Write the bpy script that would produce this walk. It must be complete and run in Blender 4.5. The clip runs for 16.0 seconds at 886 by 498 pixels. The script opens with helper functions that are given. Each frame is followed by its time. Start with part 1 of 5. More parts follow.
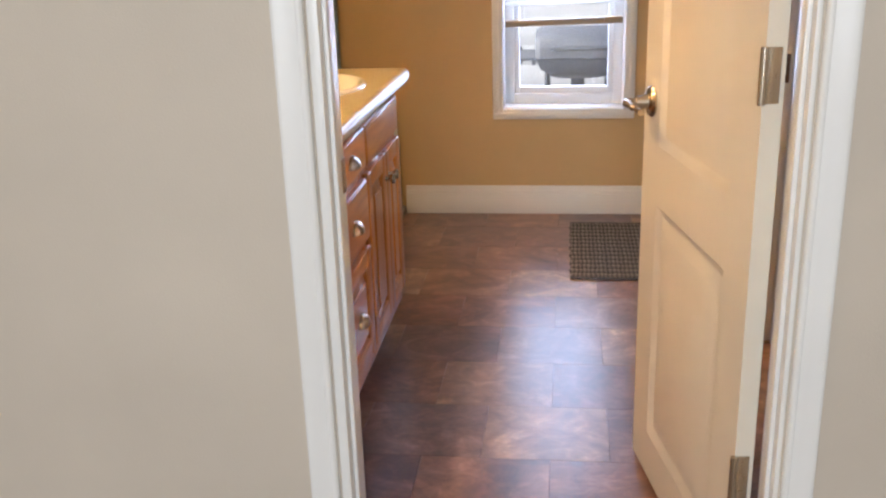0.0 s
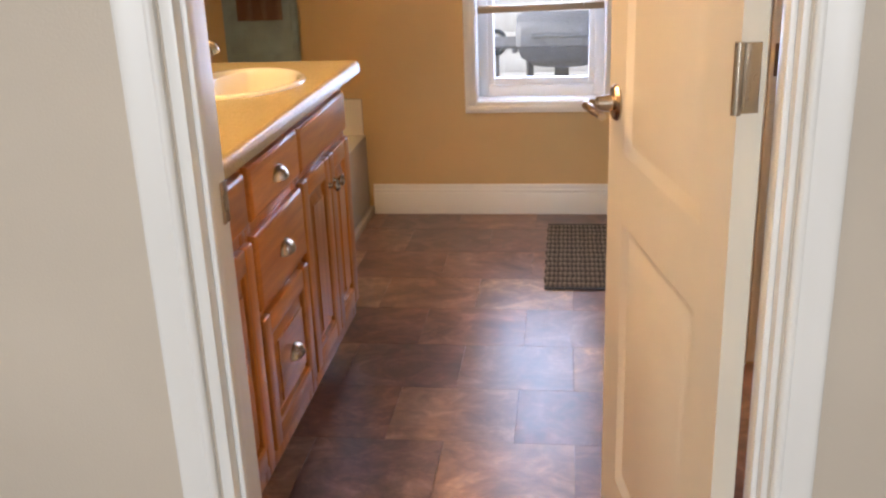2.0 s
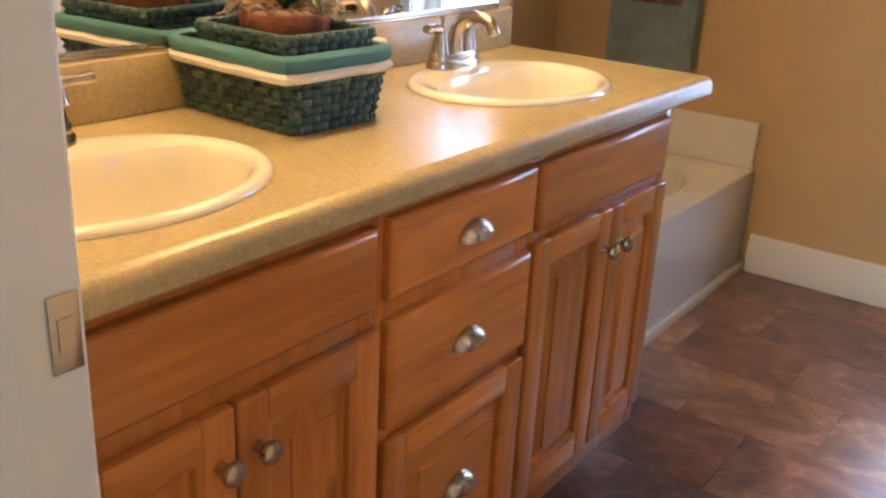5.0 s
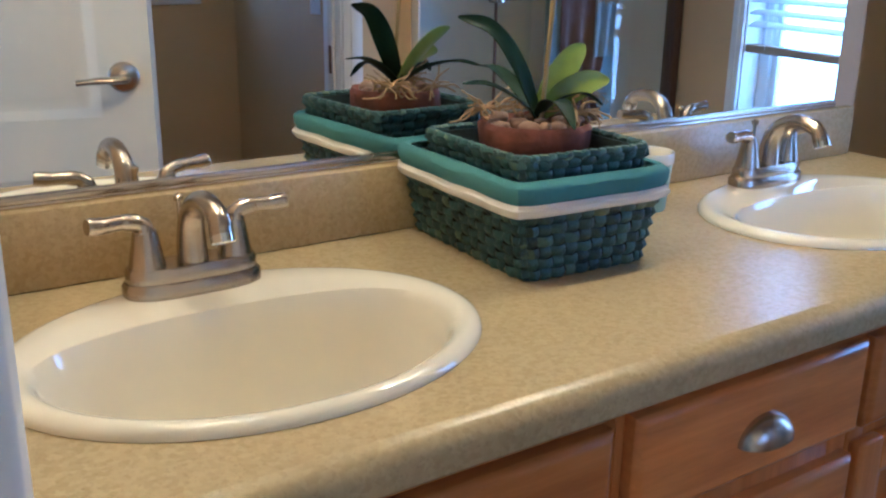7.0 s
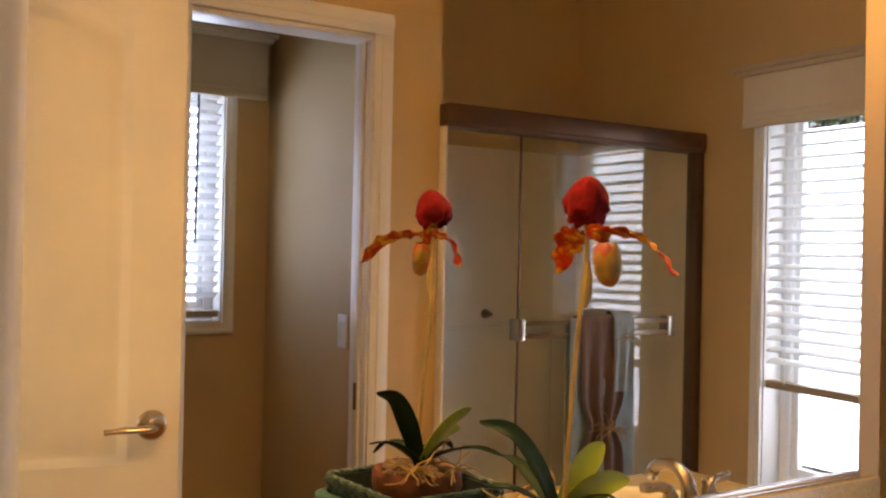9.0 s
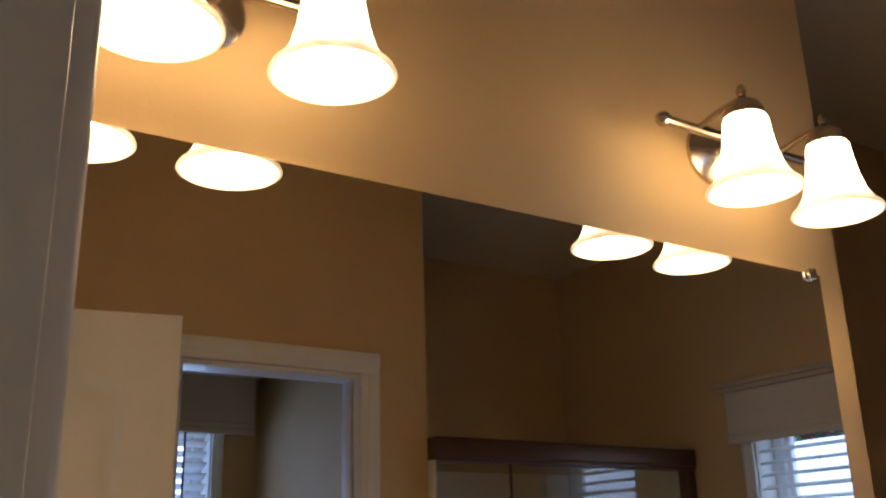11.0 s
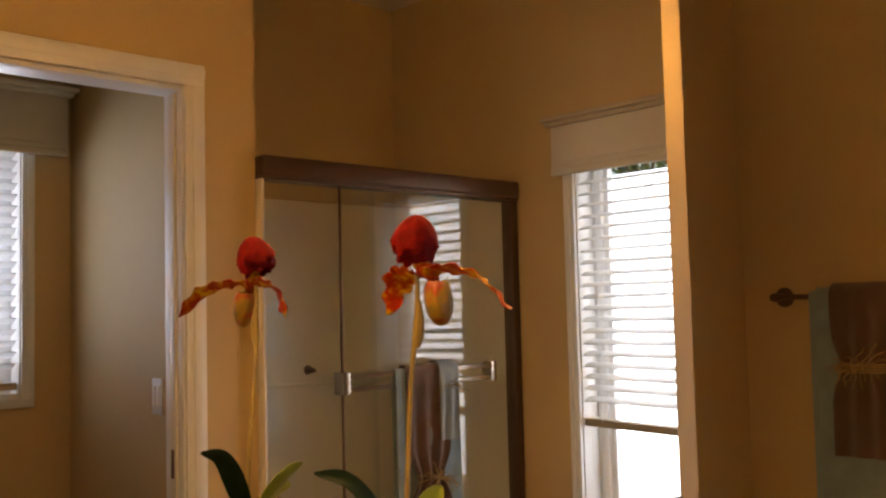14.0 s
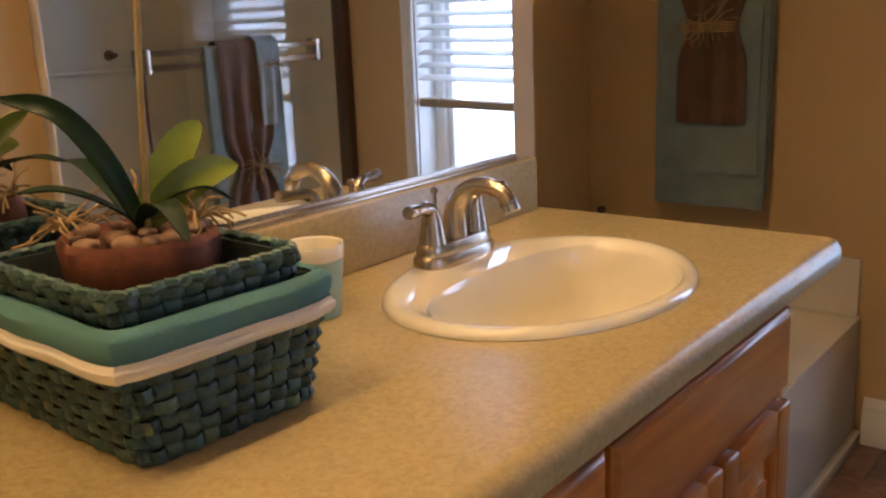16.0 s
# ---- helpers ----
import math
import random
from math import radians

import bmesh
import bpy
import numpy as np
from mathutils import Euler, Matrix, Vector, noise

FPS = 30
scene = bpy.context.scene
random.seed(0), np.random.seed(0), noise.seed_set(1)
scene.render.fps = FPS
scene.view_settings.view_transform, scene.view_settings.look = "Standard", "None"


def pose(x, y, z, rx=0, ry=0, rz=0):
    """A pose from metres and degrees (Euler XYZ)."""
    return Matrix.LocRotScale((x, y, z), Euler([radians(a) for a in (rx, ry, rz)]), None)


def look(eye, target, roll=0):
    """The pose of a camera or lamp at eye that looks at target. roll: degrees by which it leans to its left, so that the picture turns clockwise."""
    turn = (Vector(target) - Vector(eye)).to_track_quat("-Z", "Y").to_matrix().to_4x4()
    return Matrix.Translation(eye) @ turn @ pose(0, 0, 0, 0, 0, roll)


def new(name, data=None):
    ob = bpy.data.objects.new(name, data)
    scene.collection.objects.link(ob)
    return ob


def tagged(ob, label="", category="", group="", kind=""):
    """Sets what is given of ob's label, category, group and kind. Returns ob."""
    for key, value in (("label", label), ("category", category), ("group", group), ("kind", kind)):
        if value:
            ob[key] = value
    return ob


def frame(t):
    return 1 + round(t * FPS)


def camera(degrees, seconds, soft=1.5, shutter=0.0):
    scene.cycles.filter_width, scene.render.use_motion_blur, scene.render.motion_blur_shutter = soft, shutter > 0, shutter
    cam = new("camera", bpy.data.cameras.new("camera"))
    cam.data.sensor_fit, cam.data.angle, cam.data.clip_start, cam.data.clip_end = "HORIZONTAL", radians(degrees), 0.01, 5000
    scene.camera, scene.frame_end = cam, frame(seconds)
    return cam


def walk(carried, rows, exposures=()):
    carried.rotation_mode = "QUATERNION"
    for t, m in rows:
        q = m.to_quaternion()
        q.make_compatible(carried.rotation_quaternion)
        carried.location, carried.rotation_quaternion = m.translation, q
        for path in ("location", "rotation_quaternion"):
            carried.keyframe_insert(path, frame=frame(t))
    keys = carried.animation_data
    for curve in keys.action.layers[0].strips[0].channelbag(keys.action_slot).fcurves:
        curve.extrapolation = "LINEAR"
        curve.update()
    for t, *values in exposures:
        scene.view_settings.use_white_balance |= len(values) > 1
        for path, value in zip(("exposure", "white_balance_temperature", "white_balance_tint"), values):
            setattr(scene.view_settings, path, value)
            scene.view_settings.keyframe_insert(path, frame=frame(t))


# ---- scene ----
cam = camera(49.8, 16.0, soft=2.3)
PATH = [
    (0, (0.459, 1.353, 1.31), (0.204, 3.23, 0.668), -1.9),
    (0.5, (0.513, 1.374, 1.307), (0.362, 3.254, 0.643), -1.8),
    (1, (0.559, 1.4, 1.297), (0.431, 3.264, 0.583), -2.8),
    (1.5, (0.547, 1.504, 1.282), (0.431, 3.374, 0.584), -2.5),
    (2, (0.553, 1.682, 1.283), (0.297, 3.549, 0.612), -2.2),
    (2.5, (0.609, 1.823, 1.272), (0.197, 3.663, 0.607), -2.5),
    (3, (0.714, 1.957, 1.28), (0.062, 3.732, 0.629), -0.1),
    (3.5, (0.729, 2.09, 1.27), (-0.045, 3.799, 0.579), -0.9),
    (3.7, (0.706, 2.158, 1.262), (-0.09, 3.863, 0.585), -0.4),
    (5.8, (0.56, 2.773, 1.203), (-0.801, 4.09, 0.56), 1.2),
    (6, (0.52, 2.811, 1.206), (-0.91, 4.086, 0.633), 0.8),
    (6.5, (0.47, 2.873, 1.21), (-1.02, 4.054, 0.589), 1.1),
    (7, (0.465, 2.887, 1.217), (-1.112, 3.959, 0.615), 0.9),
    (7.5, (0.46, 2.882, 1.225), (-1.193, 3.859, 0.666), 0.6),
    (8, (0.467, 2.895, 1.253), (-1.214, 3.878, 0.801), 0.7),
    (8.5, (0.469, 2.884, 1.289), (-1.23, 3.917, 1.066), 1.8),
    (9, (0.471, 2.882, 1.336), (-1.215, 3.957, 1.346), 1.2),
    (9.5, (0.489, 2.866, 1.376), (-1.183, 3.941, 1.604), -0.1),
    (10, (0.504, 2.86, 1.415), (-1.146, 3.902, 1.85), -1.4),
    (10.2, (0.511, 2.855, 1.424), (-1.128, 3.886, 1.925), -1.6),
    (12.3, (0.51, 2.849, 1.445), (-1.05, 3.91, 2.109), -1.8),
    (12.5, (0.502, 2.856, 1.439), (-1.07, 3.925, 2.062), -1.6),
    (13, (0.471, 2.868, 1.413), (-1.096, 4.025, 1.868), -1.0),
    (13.5, (0.441, 2.857, 1.366), (-1.043, 4.164, 1.664), -1.4),
    (14, (0.44, 2.889, 1.319), (-1.008, 4.262, 1.447), -1.4),
    (14.5, (0.4, 2.898, 1.28), (-1.033, 4.291, 1.211), -2.2),
    (15, (0.366, 2.953, 1.249), (-1.057, 4.34, 1.026), -4.1),
    (15.5, (0.332, 3.04, 1.215), (-1.006, 4.464, 0.787), -2.9),
    (16, (0.29, 3.136, 1.196), (-0.904, 4.666, 0.712), -2.3),
]
EXPOSURES = [(0.0, 0.78, 6250, 12), (1.5, 0.74, 6500, 13), (2.5, 0.84, 6300, 13), (3.0, 1.10, 6150, 12), (3.5, 1.28, 6350, 13), (6.0, 0.42, 4750, 4), (6.5, 0.32, 4100, 2), (7.0, 0.28, 3950, 2), (7.5, 0.25, 4250, 3), (8.0, 0.32, 4950, 3), (8.5, 0.33, 6350, 6), (9.0, 0.2, 8100, 13), (9.5, 0.18, 8800, 13), (10.0, -0.22, 6500, 5), (12.3, -1.65, 5500, 14), (13.0, -1.3, 5600, 14), (13.5, -0.2, 8800, 14), (14.0, -0.02, 9700, 14), (14.5, -0.2, 8000, 14), (15.0, -0.22, 7400, 14), (15.5, -0.22, 6800, 13), (16.0, -0.04, 6150, 11)]
walk(cam, [(t, look(eye, target, roll)) for t, eye, target, roll in PATH], EXPOSURES)

# ---- world and large lights ----
world = bpy.data.worlds.new("sky")
scene.world = world
world.use_nodes = True
wn = world.node_tree
sky = wn.nodes.new("ShaderNodeTexSky")
sky.sky_type = "NISHITA"
sky.sun_disc = False
sky.sun_elevation, sky.sun_rotation = radians(44), radians(258)
wn.links.new(sky.outputs[0], wn.nodes["Background"].inputs[0])
wn.nodes["Background"].inputs[1].default_value = 0.15
sun = new("sun", bpy.data.lights.new("sun", "SUN"))
sun.data.energy, sun.data.angle, sun.data.color = 4.0, radians(0.5), (1.0, 0.95, 0.88)
sun.matrix_world = look((-7, 4.5, 7), (0, 6, 0))


def window_light(name, x, y, z, target, w, h, power, color):
    lamp = new(name, bpy.data.lights.new(name, "AREA"))
    lamp.data.shape, lamp.data.size, lamp.data.size_y = "RECTANGLE", w, h
    lamp.data.energy, lamp.data.color = power, color
    lamp.matrix_world = look((x, y, z), target)
    return lamp


window_light("window_daylight", 0.44, 5.93, 1.2, (0.44, 0, 1.0), 0.54, 1.25, 15, (0.56, 0.69, 1.0))
window_light("toilet_window_daylight", 2.42, 3.89, 1.5, (0, 3.89, 1.4), 0.6, 0.9, 19, (0.48, 0.62, 1.0))
window_light("bedroom_window_daylight", 0.1, -1.44, 1.5, (0.1, 5, 1.3), 1.5, 1.3, 59, (0.90, 0.95, 1.0))

# ---- helpers of this scene ----
PLACE = {}


def thing(name, loc, label="", category="", group="", kind="", rz=0.0):
    ob = new(name)
    ob.empty_display_size = 0.05
    m = pose(loc[0], loc[1], loc[2], 0, 0, rz)
    ob.matrix_basis = m
    PLACE[ob] = m
    return tagged(ob, label, category, group, kind)


def finish(name, bm, material, smooth=True):
    me = bpy.data.meshes.new(name)
    bmesh.ops.recalc_face_normals(bm, faces=bm.faces)
    bm.to_mesh(me)
    bm.free()
    me.materials.append(material)
    if smooth:
        me.shade_smooth()
        me.set_sharp_from_angle(angle=radians(38))
    return me


def part(name, bm, material, parent=None, label="", category="", group="", kind="", smooth=True):
    """Links a bmesh in world places as one mesh object under a thing or a part."""
    ob = new(name, finish(name, bm, material, smooth))
    m = Matrix.Identity(4)
    if parent is not None:
        ob.data.transform(PLACE[parent].inverted())
        ob.parent = parent
        m = PLACE[parent]
    PLACE[ob] = m
    return tagged(ob, label, category, group, kind)


def join(*some):
    out = bmesh.new()
    for bm in some:
        me = bpy.data.meshes.new("tmp")
        bm.to_mesh(me)
        out.from_mesh(me)
        bm.free()
        bpy.data.meshes.remove(me)
    return out


def box(x0, x1, y0, y1, z0, z1, bevel=0.0, seg=2):
    bm = bmesh.new()
    bmesh.ops.create_cube(bm, size=1)
    for v in bm.verts:
        v.co = Vector((x0 + (v.co.x + 0.5) * (x1 - x0), y0 + (v.co.y + 0.5) * (y1 - y0), z0 + (v.co.z + 0.5) * (z1 - z0)))
    if bevel:
        bmesh.ops.bevel(bm, geom=bm.edges[:], offset=bevel, segments=seg, affect="EDGES", profile=0.5)
    return bm


def lathe(profile, center, seg=32, axis="z", sx=1.0, sy=1.0):
    """A turned body from (radius, height) pairs."""
    bm = bmesh.new()
    rings = []
    for r, h in profile:
        ring = []
        for i in range(seg):
            a = 2 * math.pi * i / seg
            p = Vector((r * math.cos(a) * sx, r * math.sin(a) * sy, h))
            if axis == "x":
                p = Vector((p.z, p.x, p.y))
            elif axis == "y":
                p = Vector((p.y, p.z, p.x))
            ring.append(bm.verts.new(p + Vector(center)))
        rings.append(ring)
    for a, b in zip(rings, rings[1:]):
        for i in range(seg):
            bm.faces.new((a[i], a[(i + 1) % seg], b[(i + 1) % seg], b[i]))
    for ring in (rings[0], rings[-1]):
        if profile[rings.index(ring)][0] > 1e-5:
            bm.faces.new(ring)
    bmesh.ops.remove_doubles(bm, verts=bm.verts, dist=1e-6)
    return bm


def tube(points, radii, seg=12, flat=1.0):
    """A rod that follows points; radii may be one number or one for each point."""
    pts = [Vector(p) for p in points]
    rad = radii if isinstance(radii, (list, tuple)) else [radii] * len(pts)
    bm = bmesh.new()
    rings = []
    side = None
    for i, p in enumerate(pts):
        d = (pts[min(i + 1, len(pts) - 1)] - pts[max(i - 1, 0)]).normalized()
        if side is None:
            side = d.cross(Vector((0, 0, 1)))
            if side.length < 0.1:
                side = d.cross(Vector((0, 1, 0)))
        side = (side - d * side.dot(d)).normalized()
        up = d.cross(side)
        rings.append([bm.verts.new(p + rad[i] * (math.cos(a) * side + flat * math.sin(a) * up)) for a in (2 * math.pi * k / seg for k in range(seg))])
    for a, b in zip(rings, rings[1:]):
        for k in range(seg):
            bm.faces.new((a[k], a[(k + 1) % seg], b[(k + 1) % seg], b[k]))
    bm.faces.new(rings[0])
    bm.faces.new(rings[-1])
    return bm


def curve(points, n=8):
    """A smooth line through points (Catmull-Rom)."""
    p = [Vector(q) for q in points]
    p = [2 * p[0] - p[1]] + p + [2 * p[-1] - p[-2]]
    out = []
    for i in range(1, len(p) - 2):
        for k in range(n):
            t = k / n
            a, b, c, d = p[i - 1], p[i], p[i + 1], p[i + 2]
            out.append(0.5 * (2 * b + (c - a) * t + (2 * a - 5 * b + 4 * c - d) * t * t + (3 * b - a - 3 * c + d) * t ** 3))
    out.append(p[-2])
    return out


def moved(bm, m):
    bm.transform(m)
    return bm


# ---- materials ----
def shader(name):
    m = bpy.data.materials.new(name)
    m.use_nodes = True
    nt = m.node_tree
    return m, nt, nt.nodes["Principled BSDF"]


def node(nt, kind, **values):
    n = nt.nodes.new(kind)
    for key, value in values.items():
        n.inputs[key].default_value = value
    return n


def coords(nt, scale=(1, 1, 1), rot=(0, 0, 0)):
    tc = nt.nodes.new("ShaderNodeTexCoord")
    mp = node(nt, "ShaderNodeMapping", Scale=scale, Rotation=rot)
    nt.links.new(tc.outputs["Object"], mp.inputs["Vector"])
    return mp.outputs[0]


def ramp(nt, source, stops):
    r = nt.nodes.new("ShaderNodeValToRGB")
    el = r.color_ramp.elements
    while len(el) < len(stops):
        el.new(0.5)
    for e, (at, c) in zip(el, stops):
        e.position, e.color = at, (*c, 1)
    nt.links.new(source, r.inputs[0])
    return r.outputs[0]


def mixed(nt, fac, a, b, mode="MIX"):
    m = nt.nodes.new("ShaderNodeMix")
    m.data_type, m.blend_type = "RGBA", mode
    for value, slot in ((fac, 0), (a, 6), (b, 7)):
        if isinstance(value, (int, float)):
            m.inputs[slot].default_value = value
        elif isinstance(value, tuple):
            m.inputs[slot].default_value = (*value, 1)
        else:
            nt.links.new(value, m.inputs[slot])
    return m.outputs[2]


def bump(nt, bsdf, height, strength, dist=0.002):
    b = node(nt, "ShaderNodeBump", Strength=strength, Distance=dist)
    nt.links.new(height, b.inputs["Height"])
    nt.links.new(b.outputs[0], bsdf.inputs["Normal"])


def noise_of(nt, vec, scale, detail=4.0, rough=0.55):
    n = node(nt, "ShaderNodeTexNoise", Scale=scale, Detail=detail, Roughness=rough)
    nt.links.new(vec, n.inputs["Vector"])
    return n.outputs[0]


def painted(name, color, rough=0.5, grain=180.0, relief=0.25, stain=0.06, metallic=0.0, spread=2.5):
    """Paint, plaster or metal: two scales of variation and a fine relief."""
    m, nt, b = shader(name)
    v = coords(nt)
    big, small = noise_of(nt, v, spread), noise_of(nt, v, grain, 3)
    dark = tuple(c * (1 - 2.2 * stain) for c in color)
    light = tuple(min(1, c * (1 + stain)) for c in color)
    nt.links.new(ramp(nt, big, [(0.3, dark), (0.7, light)]), b.inputs["Base Color"])
    rr = node(nt, "ShaderNodeMapRange")
    rr.inputs[3].default_value, rr.inputs[4].default_value = max(0.03, rough - 0.08), min(1, rough + 0.08)
    nt.links.new(big, rr.inputs[0])
    nt.links.new(rr.outputs[0], b.inputs["Roughness"])
    b.inputs["Metallic"].default_value = metallic
    if relief:
        bump(nt, b, small, relief)
    return m


def wood(name, along, light, dark, knot, rough=0.32):
    """Lacquered wood with grain along an axis, colour that drifts from board to board, and a few knots."""
    m, nt, b = shader(name)
    s = {"x": (1.2, 14, 14), "y": (14, 1.2, 14), "z": (14, 14, 1.2)}[along]
    info = nt.nodes.new("ShaderNodeObjectInfo")
    tc = nt.nodes.new("ShaderNodeTexCoord")
    off = nt.nodes.new("ShaderNodeVectorMath")
    off.operation = "MULTIPLY_ADD"
    comb = nt.nodes.new("ShaderNodeCombineXYZ")
    for k in range(3):
        nt.links.new(info.outputs["Random"], comb.inputs[k])
    nt.links.new(comb.outputs[0], off.inputs[0])
    off.inputs[1].default_value = (7.3, 3.1, 5.7)
    nt.links.new(tc.outputs["Object"], off.inputs[2])
    mp = node(nt, "ShaderNodeMapping", Scale=s)
    nt.links.new(off.outputs[0], mp.inputs[0])
    grain = noise_of(nt, mp.outputs[0], 3.0, 6, 0.6)
    fine = noise_of(nt, mp.outputs[0], 16.0, 3, 0.6)
    col = ramp(nt, grain, [(0.28, dark), (0.5, tuple((a + c) / 2 for a, c in zip(light, dark))), (0.7, light)])
    col = mixed(nt, 0.10, col, ramp(nt, fine, [(0.35, dark), (0.6, light)]))
    ms = {"x": (2.2, 5, 5), "y": (5, 2.2, 5), "z": (5, 5, 2.2)}[along]
    mk = node(nt, "ShaderNodeMapping", Scale=ms)
    nt.links.new(off.outputs[0], mk.inputs[0])
    vor = node(nt, "ShaderNodeTexVoronoi", Scale=1.3)
    nt.links.new(mk.outputs[0], vor.inputs["Vector"])
    col = mixed(nt, ramp(nt, vor.outputs["Distance"], [(0.03, (0.75,) * 3), (0.13, (0,) * 3)]), col, knot)
    rnd = node(nt, "ShaderNodeMapRange")
    rnd.inputs[3].default_value, rnd.inputs[4].default_value = 0.82, 1.12
    nt.links.new(info.outputs["Random"], rnd.inputs[0])
    hsv = node(nt, "ShaderNodeHueSaturation")
    nt.links.new(rnd.outputs[0], hsv.inputs["Value"])
    nt.links.new(col, hsv.inputs["Color"])
    nt.links.new(hsv.outputs[0], b.inputs["Base Color"])
    b.inputs["Roughness"].default_value = rough
    b.inputs["Specular IOR Level"].default_value = 0.3
    b.inputs["Coat Weight"].default_value = 0.35
    b.inputs["Coat Roughness"].default_value = 0.12
    bump(nt, b, fine, 0.05)
    return m


WALL = painted("wall_paint_taupe", (0.58, 0.412, 0.205), 0.62, 260, 0.22, 0.03)
HALL_WALL = painted("wall_paint_beige", (0.585, 0.515, 0.425), 0.62, 260, 0.22, 0.03)
CEIL = painted("ceiling_paint", (0.62, 0.55, 0.45), 0.8, 120, 0.5, 0.03)
TRIM = painted("trim_white_paint", (0.81, 0.80, 0.77), 0.34, 60, 0.06, 0.025)
DOOR = painted("door_white_paint", (0.74, 0.68, 0.57), 0.38, 90, 0.10, 0.025)
WOOD_V = wood("alder_upright", "z", (0.70, 0.275, 0.058), (0.43, 0.142, 0.026), (0.16, 0.050, 0.014))
WOOD_H = wood("alder_level", "y", (0.72, 0.285, 0.060), (0.45, 0.150, 0.028), (0.16, 0.050, 0.014))
PORCELAIN = painted("porcelain", (0.88, 0.82, 0.67), 0.06, 20, 0.0, 0.02)
PORCELAIN.node_tree.nodes["Principled BSDF"].inputs["Coat Weight"].default_value = 0.8
NICKEL = painted("brushed_nickel", (0.54, 0.47, 0.385), 0.25, 300, 0.05, 0.05, 1.0)
CHROME = painted("chrome", (0.78, 0.78, 0.78), 0.10, 300, 0.0, 0.03, 1.0)
BRONZE = painted("dark_bronze", (0.15, 0.085, 0.055), 0.40, 200, 0.1, 0.1, 0.55)
VINYL = painted("white_vinyl", (0.84, 0.85, 0.86), 0.35, 60, 0.05, 0.02)


def slat_material():
    """Thin white slats that let some daylight through."""
    m = painted("white_blind_slat", (0.84, 0.83, 0.80), 0.4, 60, 0.05, 0.02)
    nt = m.node_tree
    through_light = node(nt, "ShaderNodeBsdfTranslucent", Color=(0.85, 0.86, 0.86, 1))
    mx = node(nt, "ShaderNodeMixShader", Fac=0.42)
    nt.links.new(nt.nodes["Principled BSDF"].outputs[0], mx.inputs[1])
    nt.links.new(through_light.outputs[0], mx.inputs[2])
    nt.links.new(mx.outputs[0], nt.nodes["Material Output"].inputs["Surface"])
    return m


BLIND = slat_material()
RAIL = painted("blind_bottom_rail", (0.40, 0.31, 0.21), 0.5, 60, 0.05, 0.05)
ACRYLIC = painted("tub_acrylic", (0.74, 0.70, 0.62), 0.16, 15, 0.02, 0.03)
BLACK = painted("black_rubber", (0.02, 0.02, 0.02), 0.6, 80, 0.1, 0.1)


def counter_material():
    m, nt, b = shader("speckled_laminate")
    v = coords(nt)
    cells = node(nt, "ShaderNodeTexVoronoi", Scale=210.0)
    nt.links.new(v, cells.inputs["Vector"])
    speck = noise_of(nt, v, 330, 2, 0.7)
    col = ramp(nt, cells.outputs["Color"], [(0.15, (0.425, 0.332, 0.152)), (0.45, (0.472, 0.372, 0.180)), (0.85, (0.515, 0.408, 0.208))])
    col = mixed(nt, ramp(nt, speck, [(0.33, (0.35,) * 3), (0.42, (0,) * 3)]), col, (0.25, 0.18, 0.10))
    col = mixed(nt, ramp(nt, noise_of(nt, v, 5), [(0.3, (0,) * 3), (0.7, (0.25,) * 3)]), col, (0.44, 0.35, 0.20))
    nt.links.new(col, b.inputs["Base Color"])
    b.inputs["Roughness"].default_value = 0.26
    bump(nt, b, speck, 0.03)
    return m


COUNTER = counter_material()


